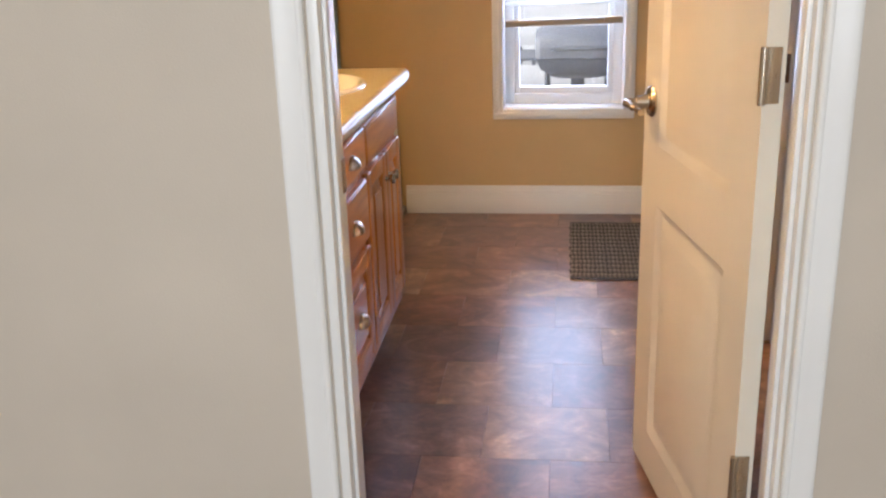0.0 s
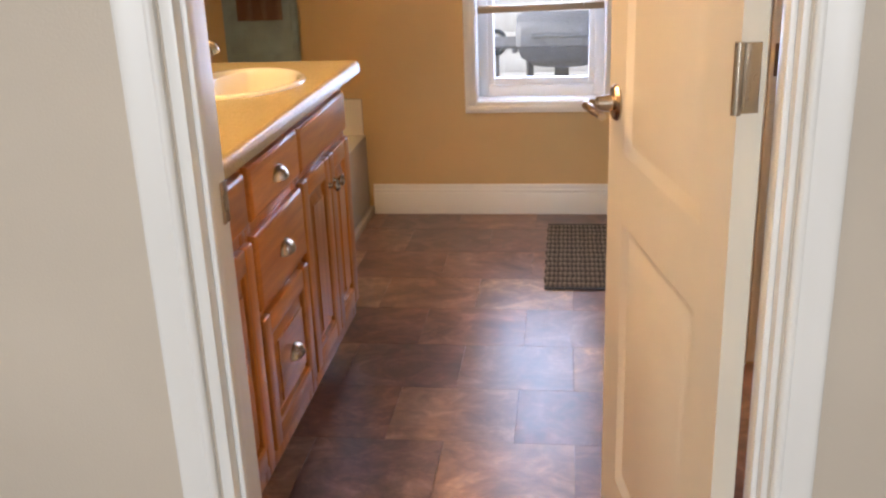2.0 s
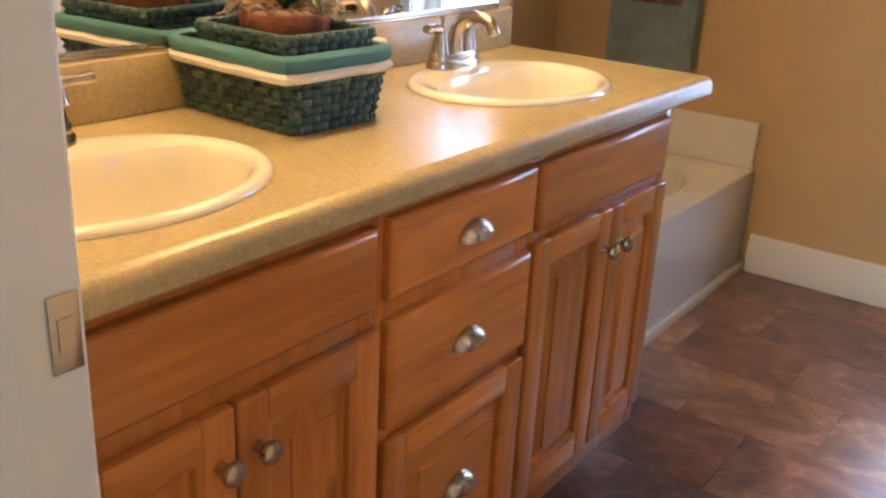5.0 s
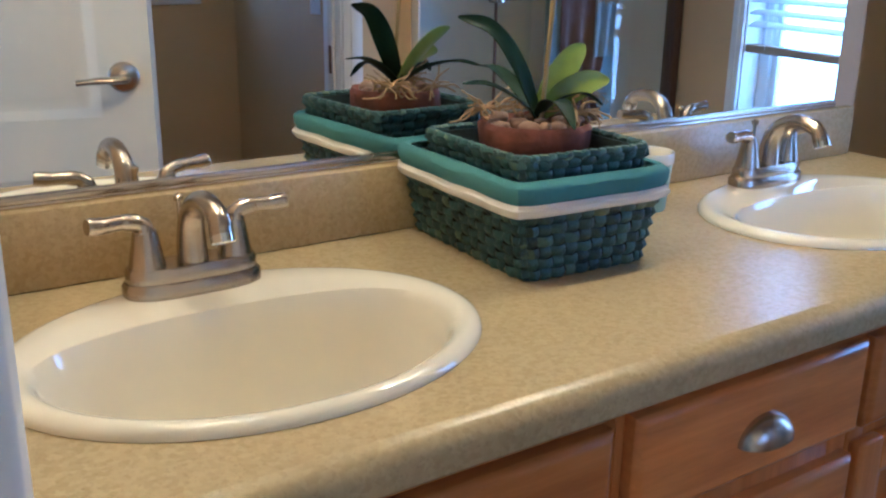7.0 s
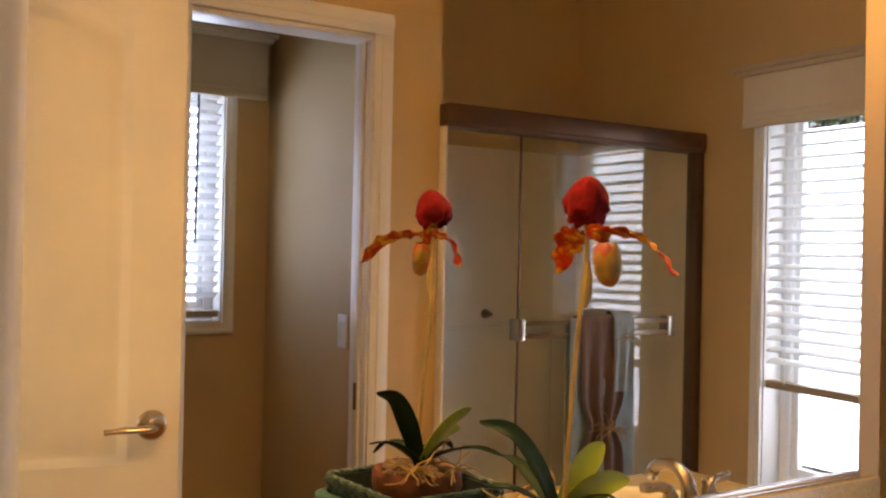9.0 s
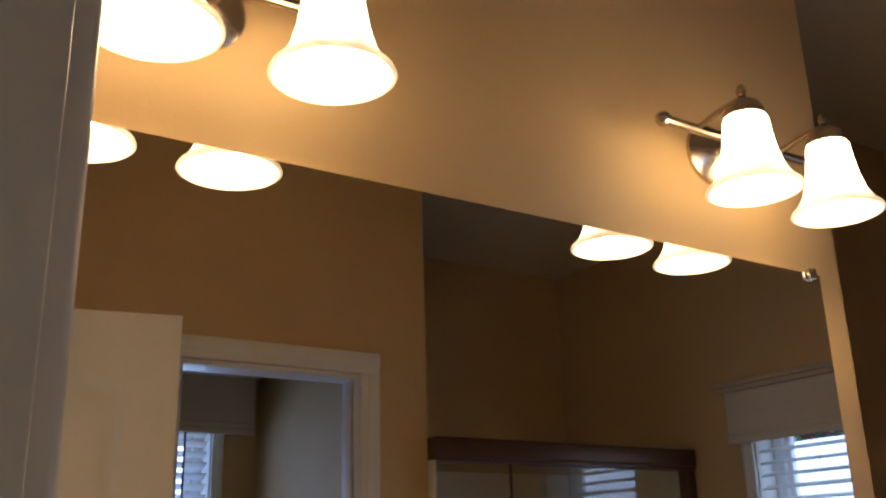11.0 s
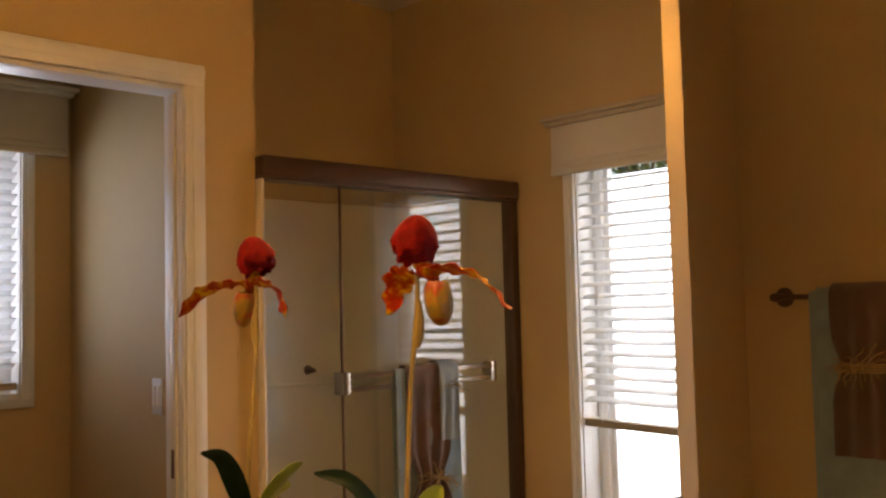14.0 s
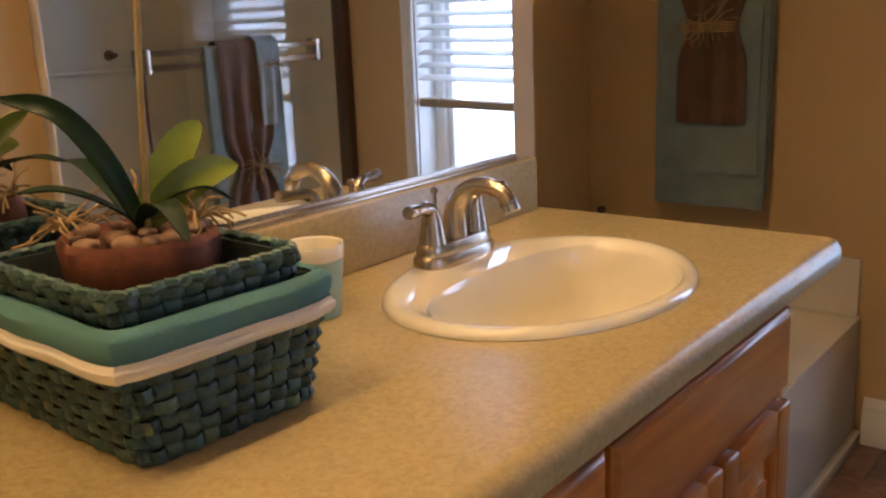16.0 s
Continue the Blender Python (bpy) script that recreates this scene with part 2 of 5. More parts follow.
def slate_material():
    """Slate-look vinyl: each tile its own shade, rust and grey clouds, a soft shine."""
    m, nt, b = shader("slate_vinyl")
    info = nt.nodes.new("ShaderNodeObjectInfo")
    tc = nt.nodes.new("ShaderNodeTexCoord")
    comb = nt.nodes.new("ShaderNodeCombineXYZ")
    for k in range(3):
        nt.links.new(info.outputs["Random"], comb.inputs[k])
    off = nt.nodes.new("ShaderNodeVectorMath")
    off.operation = "MULTIPLY_ADD"
    off.inputs[1].default_value = (31, 17, 23)
    nt.links.new(comb.outputs[0], off.inputs[0])
    nt.links.new(tc.outputs["Object"], off.inputs[2])
    def clouds(scale, detail, twist):
        mp = node(nt, "ShaderNodeMapping", Scale=scale)
        nt.links.new(off.outputs[0], mp.inputs[0])
        n = node(nt, "ShaderNodeTexNoise", Scale=1.0, Detail=detail, Roughness=0.62, Distortion=twist)
        nt.links.new(mp.outputs[0], n.inputs["Vector"])
        return n.outputs[0]
    big, streak = clouds((4.0, 5.0, 1), 8, 1.3), clouds((17, 21, 1), 8, 0.9)
    tint = ramp(nt, info.outputs["Random"], [(0.0, (0.140, 0.076, 0.066)), (0.25, (0.245, 0.122, 0.076)), (0.5, (0.180, 0.110, 0.092)), (0.75, (0.315, 0.188, 0.110)), (1.0, (0.185, 0.080, 0.054))])
    col = mixed(nt, 1.0, tint, ramp(nt, big, [(0.30, (0.42, 0.41, 0.46)), (0.45, (0.80, 0.77, 0.77)), (0.54, (1.08, 1.06, 1.04)), (0.68, (1.6, 1.7, 1.7))]), "MULTIPLY")
    col = mixed(nt, 0.5, col, ramp(nt, streak, [(0.34, (0.60, 0.58, 0.61)), (0.5, (1.0, 0.98, 0.95)), (0.64, (1.7, 1.65, 1.55))]), "MULTIPLY")
    nt.links.new(col, b.inputs["Base Color"])
    rr = node(nt, "ShaderNodeMapRange")
    rr.inputs[3].default_value, rr.inputs[4].default_value = 0.22, 0.44
    nt.links.new(streak, rr.inputs[0])
    nt.links.new(rr.outputs[0], b.inputs["Roughness"])
    b.inputs["Coat Weight"].default_value = 0.4
    b.inputs["Coat Roughness"].default_value = 0.28
    bump(nt, b, streak, 0.10, 0.003)
    return m


SLATE = slate_material()


def glass_material(name, tint=(1, 1, 1), rough=0.0):
    m, nt, b = shader(name)
    nt.nodes.remove(b)
    out = nt.nodes["Material Output"]
    clear = node(nt, "ShaderNodeBsdfTransparent", Color=(*tint, 1))
    shine = node(nt, "ShaderNodeBsdfGlossy", Roughness=rough)
    edge = node(nt, "ShaderNodeLayerWeight", Blend=0.5)
    power = nt.nodes.new("ShaderNodeMath")
    power.operation = "POWER"
    power.inputs[1].default_value = 5.0
    nt.links.new(edge.outputs["Facing"], power.inputs[0])
    fres = nt.nodes.new("ShaderNodeMath")
    fres.operation = "MULTIPLY_ADD"
    fres.inputs[1].default_value, fres.inputs[2].default_value = 0.90, 0.08
    nt.links.new(power.outputs[0], fres.inputs[0])
    mix = nt.nodes.new("ShaderNodeMixShader")
    nt.links.new(fres.outputs[0], mix.inputs[0])
    nt.links.new(clear.outputs[0], mix.inputs[1])
    nt.links.new(shine.outputs[0], mix.inputs[2])
    nt.links.new(mix.outputs[0], out.inputs[0])
    return m


GLASS = glass_material("window_glass")
SHOWER_GLASS = glass_material("shower_glass", (0.96, 0.975, 0.965), 0.02)


def mirror_material():
    m, nt, b = shader("mirror_silver")
    b.inputs["Base Color"].default_value = (0.90, 0.91, 0.90, 1)
    b.inputs["Metallic"].default_value = 1
    b.inputs["Roughness"].default_value = 0.0
    return m


MIRROR = mirror_material()


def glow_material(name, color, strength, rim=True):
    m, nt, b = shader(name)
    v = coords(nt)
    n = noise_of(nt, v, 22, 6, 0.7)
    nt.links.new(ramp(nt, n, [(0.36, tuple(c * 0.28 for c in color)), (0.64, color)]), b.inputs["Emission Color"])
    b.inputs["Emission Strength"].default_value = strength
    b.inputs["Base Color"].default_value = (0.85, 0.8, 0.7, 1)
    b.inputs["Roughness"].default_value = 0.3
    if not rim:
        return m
    # the bulb's falloff is painted into the emission by height, weakest at the rim
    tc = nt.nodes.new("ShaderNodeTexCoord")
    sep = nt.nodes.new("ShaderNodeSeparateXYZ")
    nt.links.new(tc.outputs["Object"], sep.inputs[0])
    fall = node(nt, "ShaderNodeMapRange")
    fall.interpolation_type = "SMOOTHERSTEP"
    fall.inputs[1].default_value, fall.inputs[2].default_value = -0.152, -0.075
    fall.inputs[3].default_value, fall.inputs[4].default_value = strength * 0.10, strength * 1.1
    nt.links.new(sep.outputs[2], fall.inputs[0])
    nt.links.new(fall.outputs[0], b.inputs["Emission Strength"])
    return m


# bulb light through the glass is put in as emission, weaker on the inside
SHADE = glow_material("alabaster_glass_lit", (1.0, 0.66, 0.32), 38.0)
SHADE_INSIDE = glow_material("alabaster_inside_glow", (1.0, 0.70, 0.38), 7.0, False)

# ---- the shell of the place ----
FAR, BATH, HALL, TOP = 5.73, 2.926, 2.82, 2.71
S = "structure"


def wall(name, label, material, *boxes):
    return part(name, join(*[box(*b) for b in boxes]), material, None, label, "wall", "", S, smooth=False)


floor_slab = part("floor", box(-1.35, 2.45, 2.82, 5.85, -0.12, -0.003), painted("grout_dark", (0.045, 0.03, 0.025), 0.8, 200, 0.3, 0.1), None, "brown slate-look vinyl tile bathroom floor", "floor", "", S)
CARPET = painted("hall_carpet", (0.42, 0.36, 0.28), 0.95, 400, 0.9, 0.08)
part("floor_bedroom", box(-2.0, 3.0, -1.6, 2.82, -0.12, 0.0), CARPET, None, "beige carpet floor outside the bathroom door", "floor", "", S)
part("ceiling", box(-1.35, 2.45, 2.922, 5.85, TOP, TOP + 0.1), CEIL, None, "beige painted bathroom ceiling", "ceiling", "", S)
part("ceiling_bedroom", box(-2.0, 3.0, -1.6, 2.922, TOP, TOP + 0.1), CEIL, None, "beige painted ceiling outside the bathroom", "ceiling", "", S)

OX0, OX1, OZ = 0.060, 0.823, 2.045
# the wall with the entrance door: a taupe skin on the bathroom side, beige outside
wall("wall_south", "beige painted wall with the bathroom doorway", HALL_WALL,
     (-2.0, OX0, HALL, 2.87, 0, TOP), (OX1, 3.0, HALL, 2.87, 0, TOP), (OX0, OX1, HALL, 2.87, OZ, TOP))
wall("wall_south_inner", "taupe painted inner side of the doorway wall", WALL,
     (-0.56, OX0, 2.87, BATH, 0, TOP), (OX1, 1.04, 2.87, BATH, 0, TOP), (OX0, OX1, 2.87, BATH, OZ, TOP))
wall("wall_west", "taupe painted wall behind the vanity and mirror", WALL, (-0.68, -0.56, 2.922, 4.485, 0, TOP))
wall("wall_alcove_west", "taupe painted wall behind the bathtub", WALL, (-1.26, -1.14, 4.365, 5.85, 0, TOP))
wall("wall_alcove_south", "taupe painted end wall of the bathtub alcove", WALL, (-1.14, -0.68, 4.365, 4.485, 0, TOP))
WX0, WX1, WZ0, WZ1 = 0.168, 0.712, 0.502, 1.93
wall("wall_north", "taupe painted wall with the window", WALL,
     (-1.14, WX0, FAR, 5.90, 0, TOP), (WX1, 2.45, FAR, 5.90, 0, TOP), (WX0, WX1, FAR, 5.90, 0, WZ0), (WX0, WX1, FAR, 5.90, WZ1, TOP))
TX = 1.04
TY0, TY1 = 3.705, 4.28
wall("wall_east", "taupe painted wall with the toilet room doorway", WALL,
     (TX, TX + 0.11, 2.922, TY0, 0, TOP), (TX, TX + 0.11, TY1, 4.42, 0, TOP), (TX, TX + 0.11, TY0, TY1, 2.014, TOP))
wall("wall_shower_south", "taupe painted wall between toilet room and shower", WALL, (TX, 2.22, 4.42, 4.53, 0, TOP))
wall("wall_shower_east", "taupe painted wall behind the shower", WALL, (1.76, 1.88, 4.515, FAR, 0, TOP))
VY0, VY1, VZ0, VZ1 = 3.55, 4.228, 1.037, 2.03
wall("wall_toilet_east", "taupe painted toilet room wall with a window", WALL,
     (2.22, 2.39, 2.82, VY0, 0, TOP), (2.22, 2.39, VY1, 4.515, 0, TOP), (2.22, 2.39, VY0, VY1, 0, VZ0), (2.22, 2.39, VY0, VY1, VZ1, TOP))
wall("wall_toilet_south", "taupe painted toilet room side wall", WALL, (TX + 0.11, 2.22, 2.87, 2.922, 0, TOP))
wall("wall_bedroom_west", "beige painted wall", HALL_WALL, (-2.12, -2.0, -1.6, 2.82, 0, TOP))
wall("wall_bedroom_east", "beige painted wall", HALL_WALL, (3.0, 3.12, -1.6, 2.82, 0, TOP))
wall("wall_bedroom_south", "beige painted wall with a window opening", HALL_WALL,
     (-2.0, -0.65, -1.6, -1.48, 0, TOP), (0.85, 3.0, -1.6, -1.48, 0, TOP), (-0.65, 0.85, -1.6, -1.48, 0, 0.85), (-0.65, 0.85, -1.6, -1.48, 2.15, TOP))


# ---- trim ----
def casing_x(name, x0, x1, top, y, out, w=0.050, bottom=0.0, thick=1.25):
    """A moulded casing round an opening in a wall along x; out is +1 or -1, the side that it stands out to."""
    # from the inner bead over a groove and a long slope to the thick outer edge
    prof = [(0.0, 0.0), (0.0, 0.008), (0.05, 0.0105), (0.12, 0.0118), (0.19, 0.0116), (0.225, 0.0108), (0.26, 0.0113), (0.45, 0.0132), (0.65, 0.0152), (0.85, 0.0166), (0.94, 0.0164), (0.985, 0.0150), (1.0, 0.0125), (1.0, 0.0)]
    def strip_of(place, p, q):
        bm = bmesh.new()
        ends = [[bm.verts.new(place(u, y + out * d * thick, e)) for u, d in prof] for e in (p, q)]
        for k in range(len(prof) - 1):
            bm.faces.new((ends[0][k], ends[0][k + 1], ends[1][k + 1], ends[1][k]))
        bm.faces.new(ends[0])
        bm.faces.new(ends[1])
        return bm
    r = 0.003
    bm = join(strip_of(lambda u, d, e: (x0 - r - u * w, d, e), bottom, top + r), strip_of(lambda u, d, e: (x1 + r + u * w, d, e), bottom, top + r),
              strip_of(lambda u, d, e: (e, d, top + r + u * w), x0 - r - w, x1 + r + w))
    return part(name, bm, TRIM, None, "white painted door casing", "trim", "", S)


casing_x("trim_door_outside", OX0, OX1, OZ - 0.02, HALL, -1)
casing_x("trim_door_inside", OX0, OX1, OZ - 0.02, BATH, 1, thick=1.6)
jamb = part("door_frame", join(box(OX0, OX0 + 0.018, HALL - 0.001, BATH + 0.001, 0, OZ - 0.018, 0.002), box(OX1 - 0.009, OX1, HALL - 0.001, BATH + 0.001, 0, OZ - 0.018, 0.002),
                               box(OX0, OX1, HALL - 0.001, BATH + 0.001, OZ - 0.018, OZ, 0.002),
                               box(OX0 + 0.018, OX0 + 0.027, HALL + 0.02, HALL + 0.05, 0, OZ - 0.03, 0.003), box(OX1 - 0.018, OX1 - 0.009, HALL + 0.02, HALL + 0.05, 0, OZ - 0.03, 0.003)),
            TRIM, None, "white painted door jamb and stops", "trim", "", S)
part("strike_plate", join(box(OX0 + 0.018, OX0 + 0.0205, 2.900, 2.9245, 0.878, 0.938, 0.001), box(OX0 + 0.0205, OX0 + 0.0215, 2.906, 2.918, 0.895, 0.92)), NICKEL, jamb, "small nickel strike plate")


def casing_y(name, y0, y1, z0, z1, x, out, w=0.06, sill=False):
    lo, hi = sorted((x, x + out * 0.016))
    lo2, hi2 = sorted((x + out * 0.016, x + out * 0.021))
    bm = join(box(lo, hi, y0 - w, y0, z0, z1, 0.003), box(lo, hi, y1, y1 + w, z0, z1, 0.003), box(lo, hi, y0 - w, y1 + w, z1, z1 + w, 0.003),
              box(lo2, hi2, y0 - w * 0.8, y0 - w * 0.35, z0, z1, 0.002), box(lo2, hi2, y1 + w * 0.35, y1 + w * 0.8, z0, z1, 0.002), box(lo2, hi2, y0 - w, y1 + w, z1 + w * 0.35, z1 + w * 0.8, 0.002))
    if sill:
        bm = join(bm, box(lo, hi, y0 - w, y1 + w, z0 - w, z0, 0.003))
    return part(name, bm, TRIM, None, "white painted casing", "trim", "", S)


casing_y("trim_toilet_door", TY0, TY1, 0.0, 2.014, TX, -1, 0.066)
part("door_frame_toilet", join(box(TX - 0.001, TX + 0.111, TY0 - 0.016, TY0 + 0.004, 0, 2.01, 0.002), box(TX - 0.001, TX + 0.035, TY1 - 0.004, TY1 + 0.016, 0, 2.01, 0.002),
                               box(TX + 0.075, TX + 0.111, TY1 - 0.004, TY1 + 0.016, 0, 2.01, 0.002), box(TX - 0.001, TX + 0.111, TY0 - 0.016, TY1 + 0.016, 1.998, 2.013, 0.002)),
          TRIM, None, "white painted jamb of the toilet room doorway", "trim", "", S)
pd = thing("pocket_door", (TX + 0.055, TY1, 0), "white pocket door slid into the wall, black edge pull", "door")
part("slab", box(TX + 0.037, TX + 0.073, TY1 - 0.01, TY1 + 0.07, 0.012, 1.995, 0.002), DOOR, pd)
part("edge_pull", join(box(TX + 0.046, TX + 0.064, TY1 - 0.0125, TY1 - 0.0098, 0.84, 0.925, 0.001), box(TX + 0.050, TX + 0.060, TY1 - 0.0135, TY1 - 0.0124, 0.85, 0.915)), BRONZE, pd, "dark bronze edge pull")


def baseboard(name, x0, x1, y0, y1):
    """A moulded skirting of two steps, in the box that it fills at the floor."""
    dx, dy = x1 - x0, y1 - y0
    if dx > dy:
        inner = (x0, x1, y0 + 0.45 * dy, y1)
        bm = join(box(x0, x1, y0, y1, 0, 0.098, 0.003), box(*inner, 0.098, 0.136, 0.004))
        bm = join(bm, box(x0, x1, y0 + 0.2 * dy, y1, 0.098, 0.114, 0.003))
    else:
        bm = join(box(x0, x1, y0, y1, 0, 0.098, 0.003), box(x0 + 0.45 * dx, x1, y0, y1, 0.098, 0.136, 0.004), box(x0 + 0.2 * dx, x1, y0, y1, 0.098, 0.114, 0.003))
    return part(name, bm, TRIM, None, "white painted moulded baseboard", "baseboard", "", S)


baseboard("baseboard_north", -0.303, TX, FAR - 0.018, FAR)
baseboard("baseboard_east", TX - 0.018, TX, 2.922, TY0 - 0.07)
baseboard("baseboard_toilet", 2.202, 2.22, 2.922, 4.42)

# ---- windows ----
def window(name, axis, a0, a1, z0, z1, face, out, label):
    """A vinyl sash window in a wall opening. axis x: along x, the room lies at smaller y (out = +1 away from the room)."""
    def bx(a, b, d0, d1, z_0, z_1, bevel=0.003):
        lo, hi = sorted((face + out * d0, face + out * d1))
        return box(a, b, lo, hi, z_0, z_1, bevel) if axis == "x" else box(lo, hi, a, b, z_0, z_1, bevel)
    win = thing(name, ((a0 + a1) / 2, face, z0) if axis == "x" else (face, (a0 + a1) / 2, z0), label, "window", "", S)
    part("window_frame", join(bx(a0, a0 + 0.045, 0.095, 0.155, z0, z1), bx(a1 - 0.045, a1, 0.095, 0.155, z0, z1), bx(a0 + 0.045, a1 - 0.045, 0.095, 0.155, z0, z0 + 0.05), bx(a0 + 0.045, a1 - 0.045, 0.095, 0.155, z1 - 0.05, z1),
                              bx(a0 + 0.045, a0 + 0.07, 0.110, 0.140, z0 + 0.05, z1 - 0.05), bx(a1 - 0.07, a1 - 0.045, 0.110, 0.140, z0 + 0.05, z1 - 0.05), bx(a0 + 0.07, a1 - 0.07, 0.110, 0.140, z0 + 0.05, z0 + 0.08)), VINYL, win, "white vinyl sash frame")
    part("window_sill", join(bx(a0, a1, 0.0, 0.095, z0 - 0.002, z0 + 0.004, 0.001), bx(a0, a0 + 0.004, 0, 0.095, z0 + 0.004, z1, 0.001), bx(a1 - 0.004, a1, 0, 0.095, z0 + 0.004, z1, 0.001)), TRIM, win, "white painted sill and reveal")
    pane = part("pane", bx(a0 + 0.07, a1 - 0.07, 0.122, 0.126, z0 + 0.08, z1 - 0.05, 0), GLASS, win, "clear window glass")
    pane.visible_shadow = False
    cw = 0.048
    part("window_casing", join(bx(a0 - cw, a0, -0.016, 0, z0 - cw, z1 + cw), bx(a1, a1 + cw, -0.016, 0, z0 - cw, z1 + cw), bx(a0, a1, -0.016, 0, z0 - cw, z0), bx(a0, a1, -0.016, 0, z1, z1 + cw),
                               bx(a0 - cw + 0.008, a0 - 0.018, -0.021, -0.0155, z0 - 0.0185, z1 + cw, 0.002), bx(a1 + 0.018, a1 + cw - 0.008, -0.021, -0.0155, z0 - 0.0185, z1 + cw, 0.002), bx(a0 - cw + 0.008, a1 + cw - 0.008, -0.0208, -0.0155, z0 - cw + 0.008, z0 - 0.018, 0.002)), TRIM, win, "white painted window casing")
    return win


def blind(axis, a0, a1, ztop, zbot, face, out, label, tilt=18.0, sag=0.0):
    """A horizontal slat blind that hangs in the opening: slats, ladder cords, bottom rail, wand."""
    mid = (a0 + a1) / 2
    th = thing("window_blind", (mid, face, ztop) if axis == "x" else (face, mid, ztop), label, "blind")
    d = 0.022
    def place(bm):
        return bm if axis == "x" else moved(bm, Matrix.Rotation(radians(90), 4, "Z"))
    def at(a, off, z):
        return (a, face + out * off, z) if axis == "x" else (face + out * off, a, z)
    count = int((ztop - zbot - 0.05) / 0.043)
    bm0 = bmesh.new()
    w, half = 0.024, (a1 - a0) / 2
    rows = []
    for k in range(5):
        u = -1 + k / 2
        rows.append([bm0.verts.new((e * half, u * w, 0.003 * (1 - u * u))) for e in (-1, 1)] + [bm0.verts.new((e * half, u * w, 0.003 * (1 - u * u) - 0.0022)) for e in (-1, 1)])
    for p, q in zip(rows, rows[1:]):
        bm0.faces.new((p[0], p[1], q[1], q[0]))
        bm0.faces.new((p[2], q[2], q[3], p[3]))
        bm0.faces.new((p[0], q[0], q[2], p[2]))
        bm0.faces.new((p[1], p[3], q[3], q[1]))
    for p in (rows[0], rows[-1]):
        bm0.faces.new((p[0], p[2], p[3], p[1]))
    me = finish("slat", bm0, BLIND)
    rng = random.Random(len(label))
    for i in range(count):
        z = ztop - 0.035 - i * 0.043
        ob = new("slat", me)
        ob.parent = th
        turn = pose(0, 0, 0, (tilt + rng.uniform(-2, 2)) * out, 0, 0)
        ry = pose(0, 0, 0, 0, sag * max(0, (i - count + 9) / 9), 0)
        lean = (Matrix.Rotation(radians(90), 4, "Z") if axis == "y" else Matrix.Identity(4)) @ ry @ turn
        ob.matrix_basis = Matrix.Translation(Vector(at(mid, d, z)) - PLACE[th].translation) @ lean
    rail = box(-half, half, -0.025, 0.025, -0.014, 0.014, 0.004)
    m = Matrix.Translation(at(mid, d, zbot + 0.014)) @ (Matrix.Rotation(radians(90), 4, "Z") if axis == "y" else Matrix.Identity(4)) @ pose(0, 0, 0, 0, sag, 0)
    part("bottom_rail", moved(rail, m), RAIL, th, "tan bottom rail")
    for f in (0.16, 0.84):
        a = a0 + f * (a1 - a0)
        for off in (d - 0.026, d + 0.026):
            part("cord", tube([at(a, off, ztop), at(a, off, zbot + 0.02)], 0.0011, 5), BLIND, th)
    return th


window("window_1", "x", WX0, WX1, WZ0, WZ1, FAR, 1, "white vinyl window with half-raised slat blind")
blind("x", WX0 + 0.012, WX1 - 0.012, 1.91, 0.872, FAR, 1, "white horizontal slat blind lowered halfway, slats tilted open", 20, -1.2)
window("window_2", "y", VY0, VY1, VZ0, VZ1, 2.22, 1, "white vinyl toilet room window behind a slat blind")
b2 = blind("y", VY0 + 0.012, VY1 - 0.012, 2.0, VZ0 + 0.02, 2.22, 1, "white horizontal slat blind fully lowered, with tilt wand", 25)
part("wand", tube([(2.216, 4.115, 1.98), (2.212, 4.11, 1.36)], 0.005, 8), BLACK, b2, "dark tilt wand")

FABRIC = painted("valance_fabric", (0.66, 0.60, 0.50), 0.85, 500, 0.5, 0.04)


def valance(x0, x1, z0, z1, axis, face, label, more=0.0, cap=TRIM):
    th = thing("window_valance", ((x0 + x1) / 2, face, z0) if axis == "x" else (face, (x0 + x1) / 2, z0), label, "valance")
    def bx(a, b, d0, d1, z_0, z_1, bevel=0.004):
        return box(a, b, face - d1, face - d0, z_0, z_1, bevel) if axis == "x" else box(face - d1, face - d0, a, b, z_0, z_1, bevel)
    def bx2(a, b, d0, d1, z_0, z_1, bevel=0.004):
        return bx(a, b, d0 + (more if d0 else 0), d1 + more, z_0, z_1, bevel)
    part("front_board", join(bx2(x0, x1, 0.047, 0.06, z0 + 0.012, z1), bx2(x0, x0 + 0.015, 0, 0.047, z0 + 0.012, z1), bx2(x1 - 0.015, x1, 0, 0.047, z0 + 0.012, z1)), FABRIC, th)
    part("lower_fold", join(bx2(x0 - 0.002, x1 + 0.002, 0.045, 0.064, z0, z0 + 0.03, 0.006), bx2(x0 - 0.001, x1 + 0.001, 0.046, 0.063, z0 + 0.03, z0 + 0.052, 0.006)), FABRIC, th)
    part("crown_cap", join(bx2(x0 - 0.034, x1 + 0.034, 0, 0.088, z1 + 0.018, z1 + 0.036), bx2(x0 - 0.018, x1 + 0.018, 0, 0.074, z1, z1 + 0.018)), cap, th, "painted crown moulding cap")
    return th


valance(0.05, 0.775, 1.815, 2.003, "x", FAR, "cream fabric window valance with a beige crown cap", cap=painted("valance_cap_paint", (0.50, 0.42, 0.31), 0.5, 90, 0.08, 0.03))
valance(3.42, 4.372, 1.95, 2.185, "y", 2.22, "cream fabric valance with crown cap over the toilet window", 0.04)

# ---- entrance door ----
DA = math.degrees(math.atan2(3.575 - 2.928, 0.653 - 0.785))  # way from hinge to latch edge
DL, DT = 0.66, 0.035


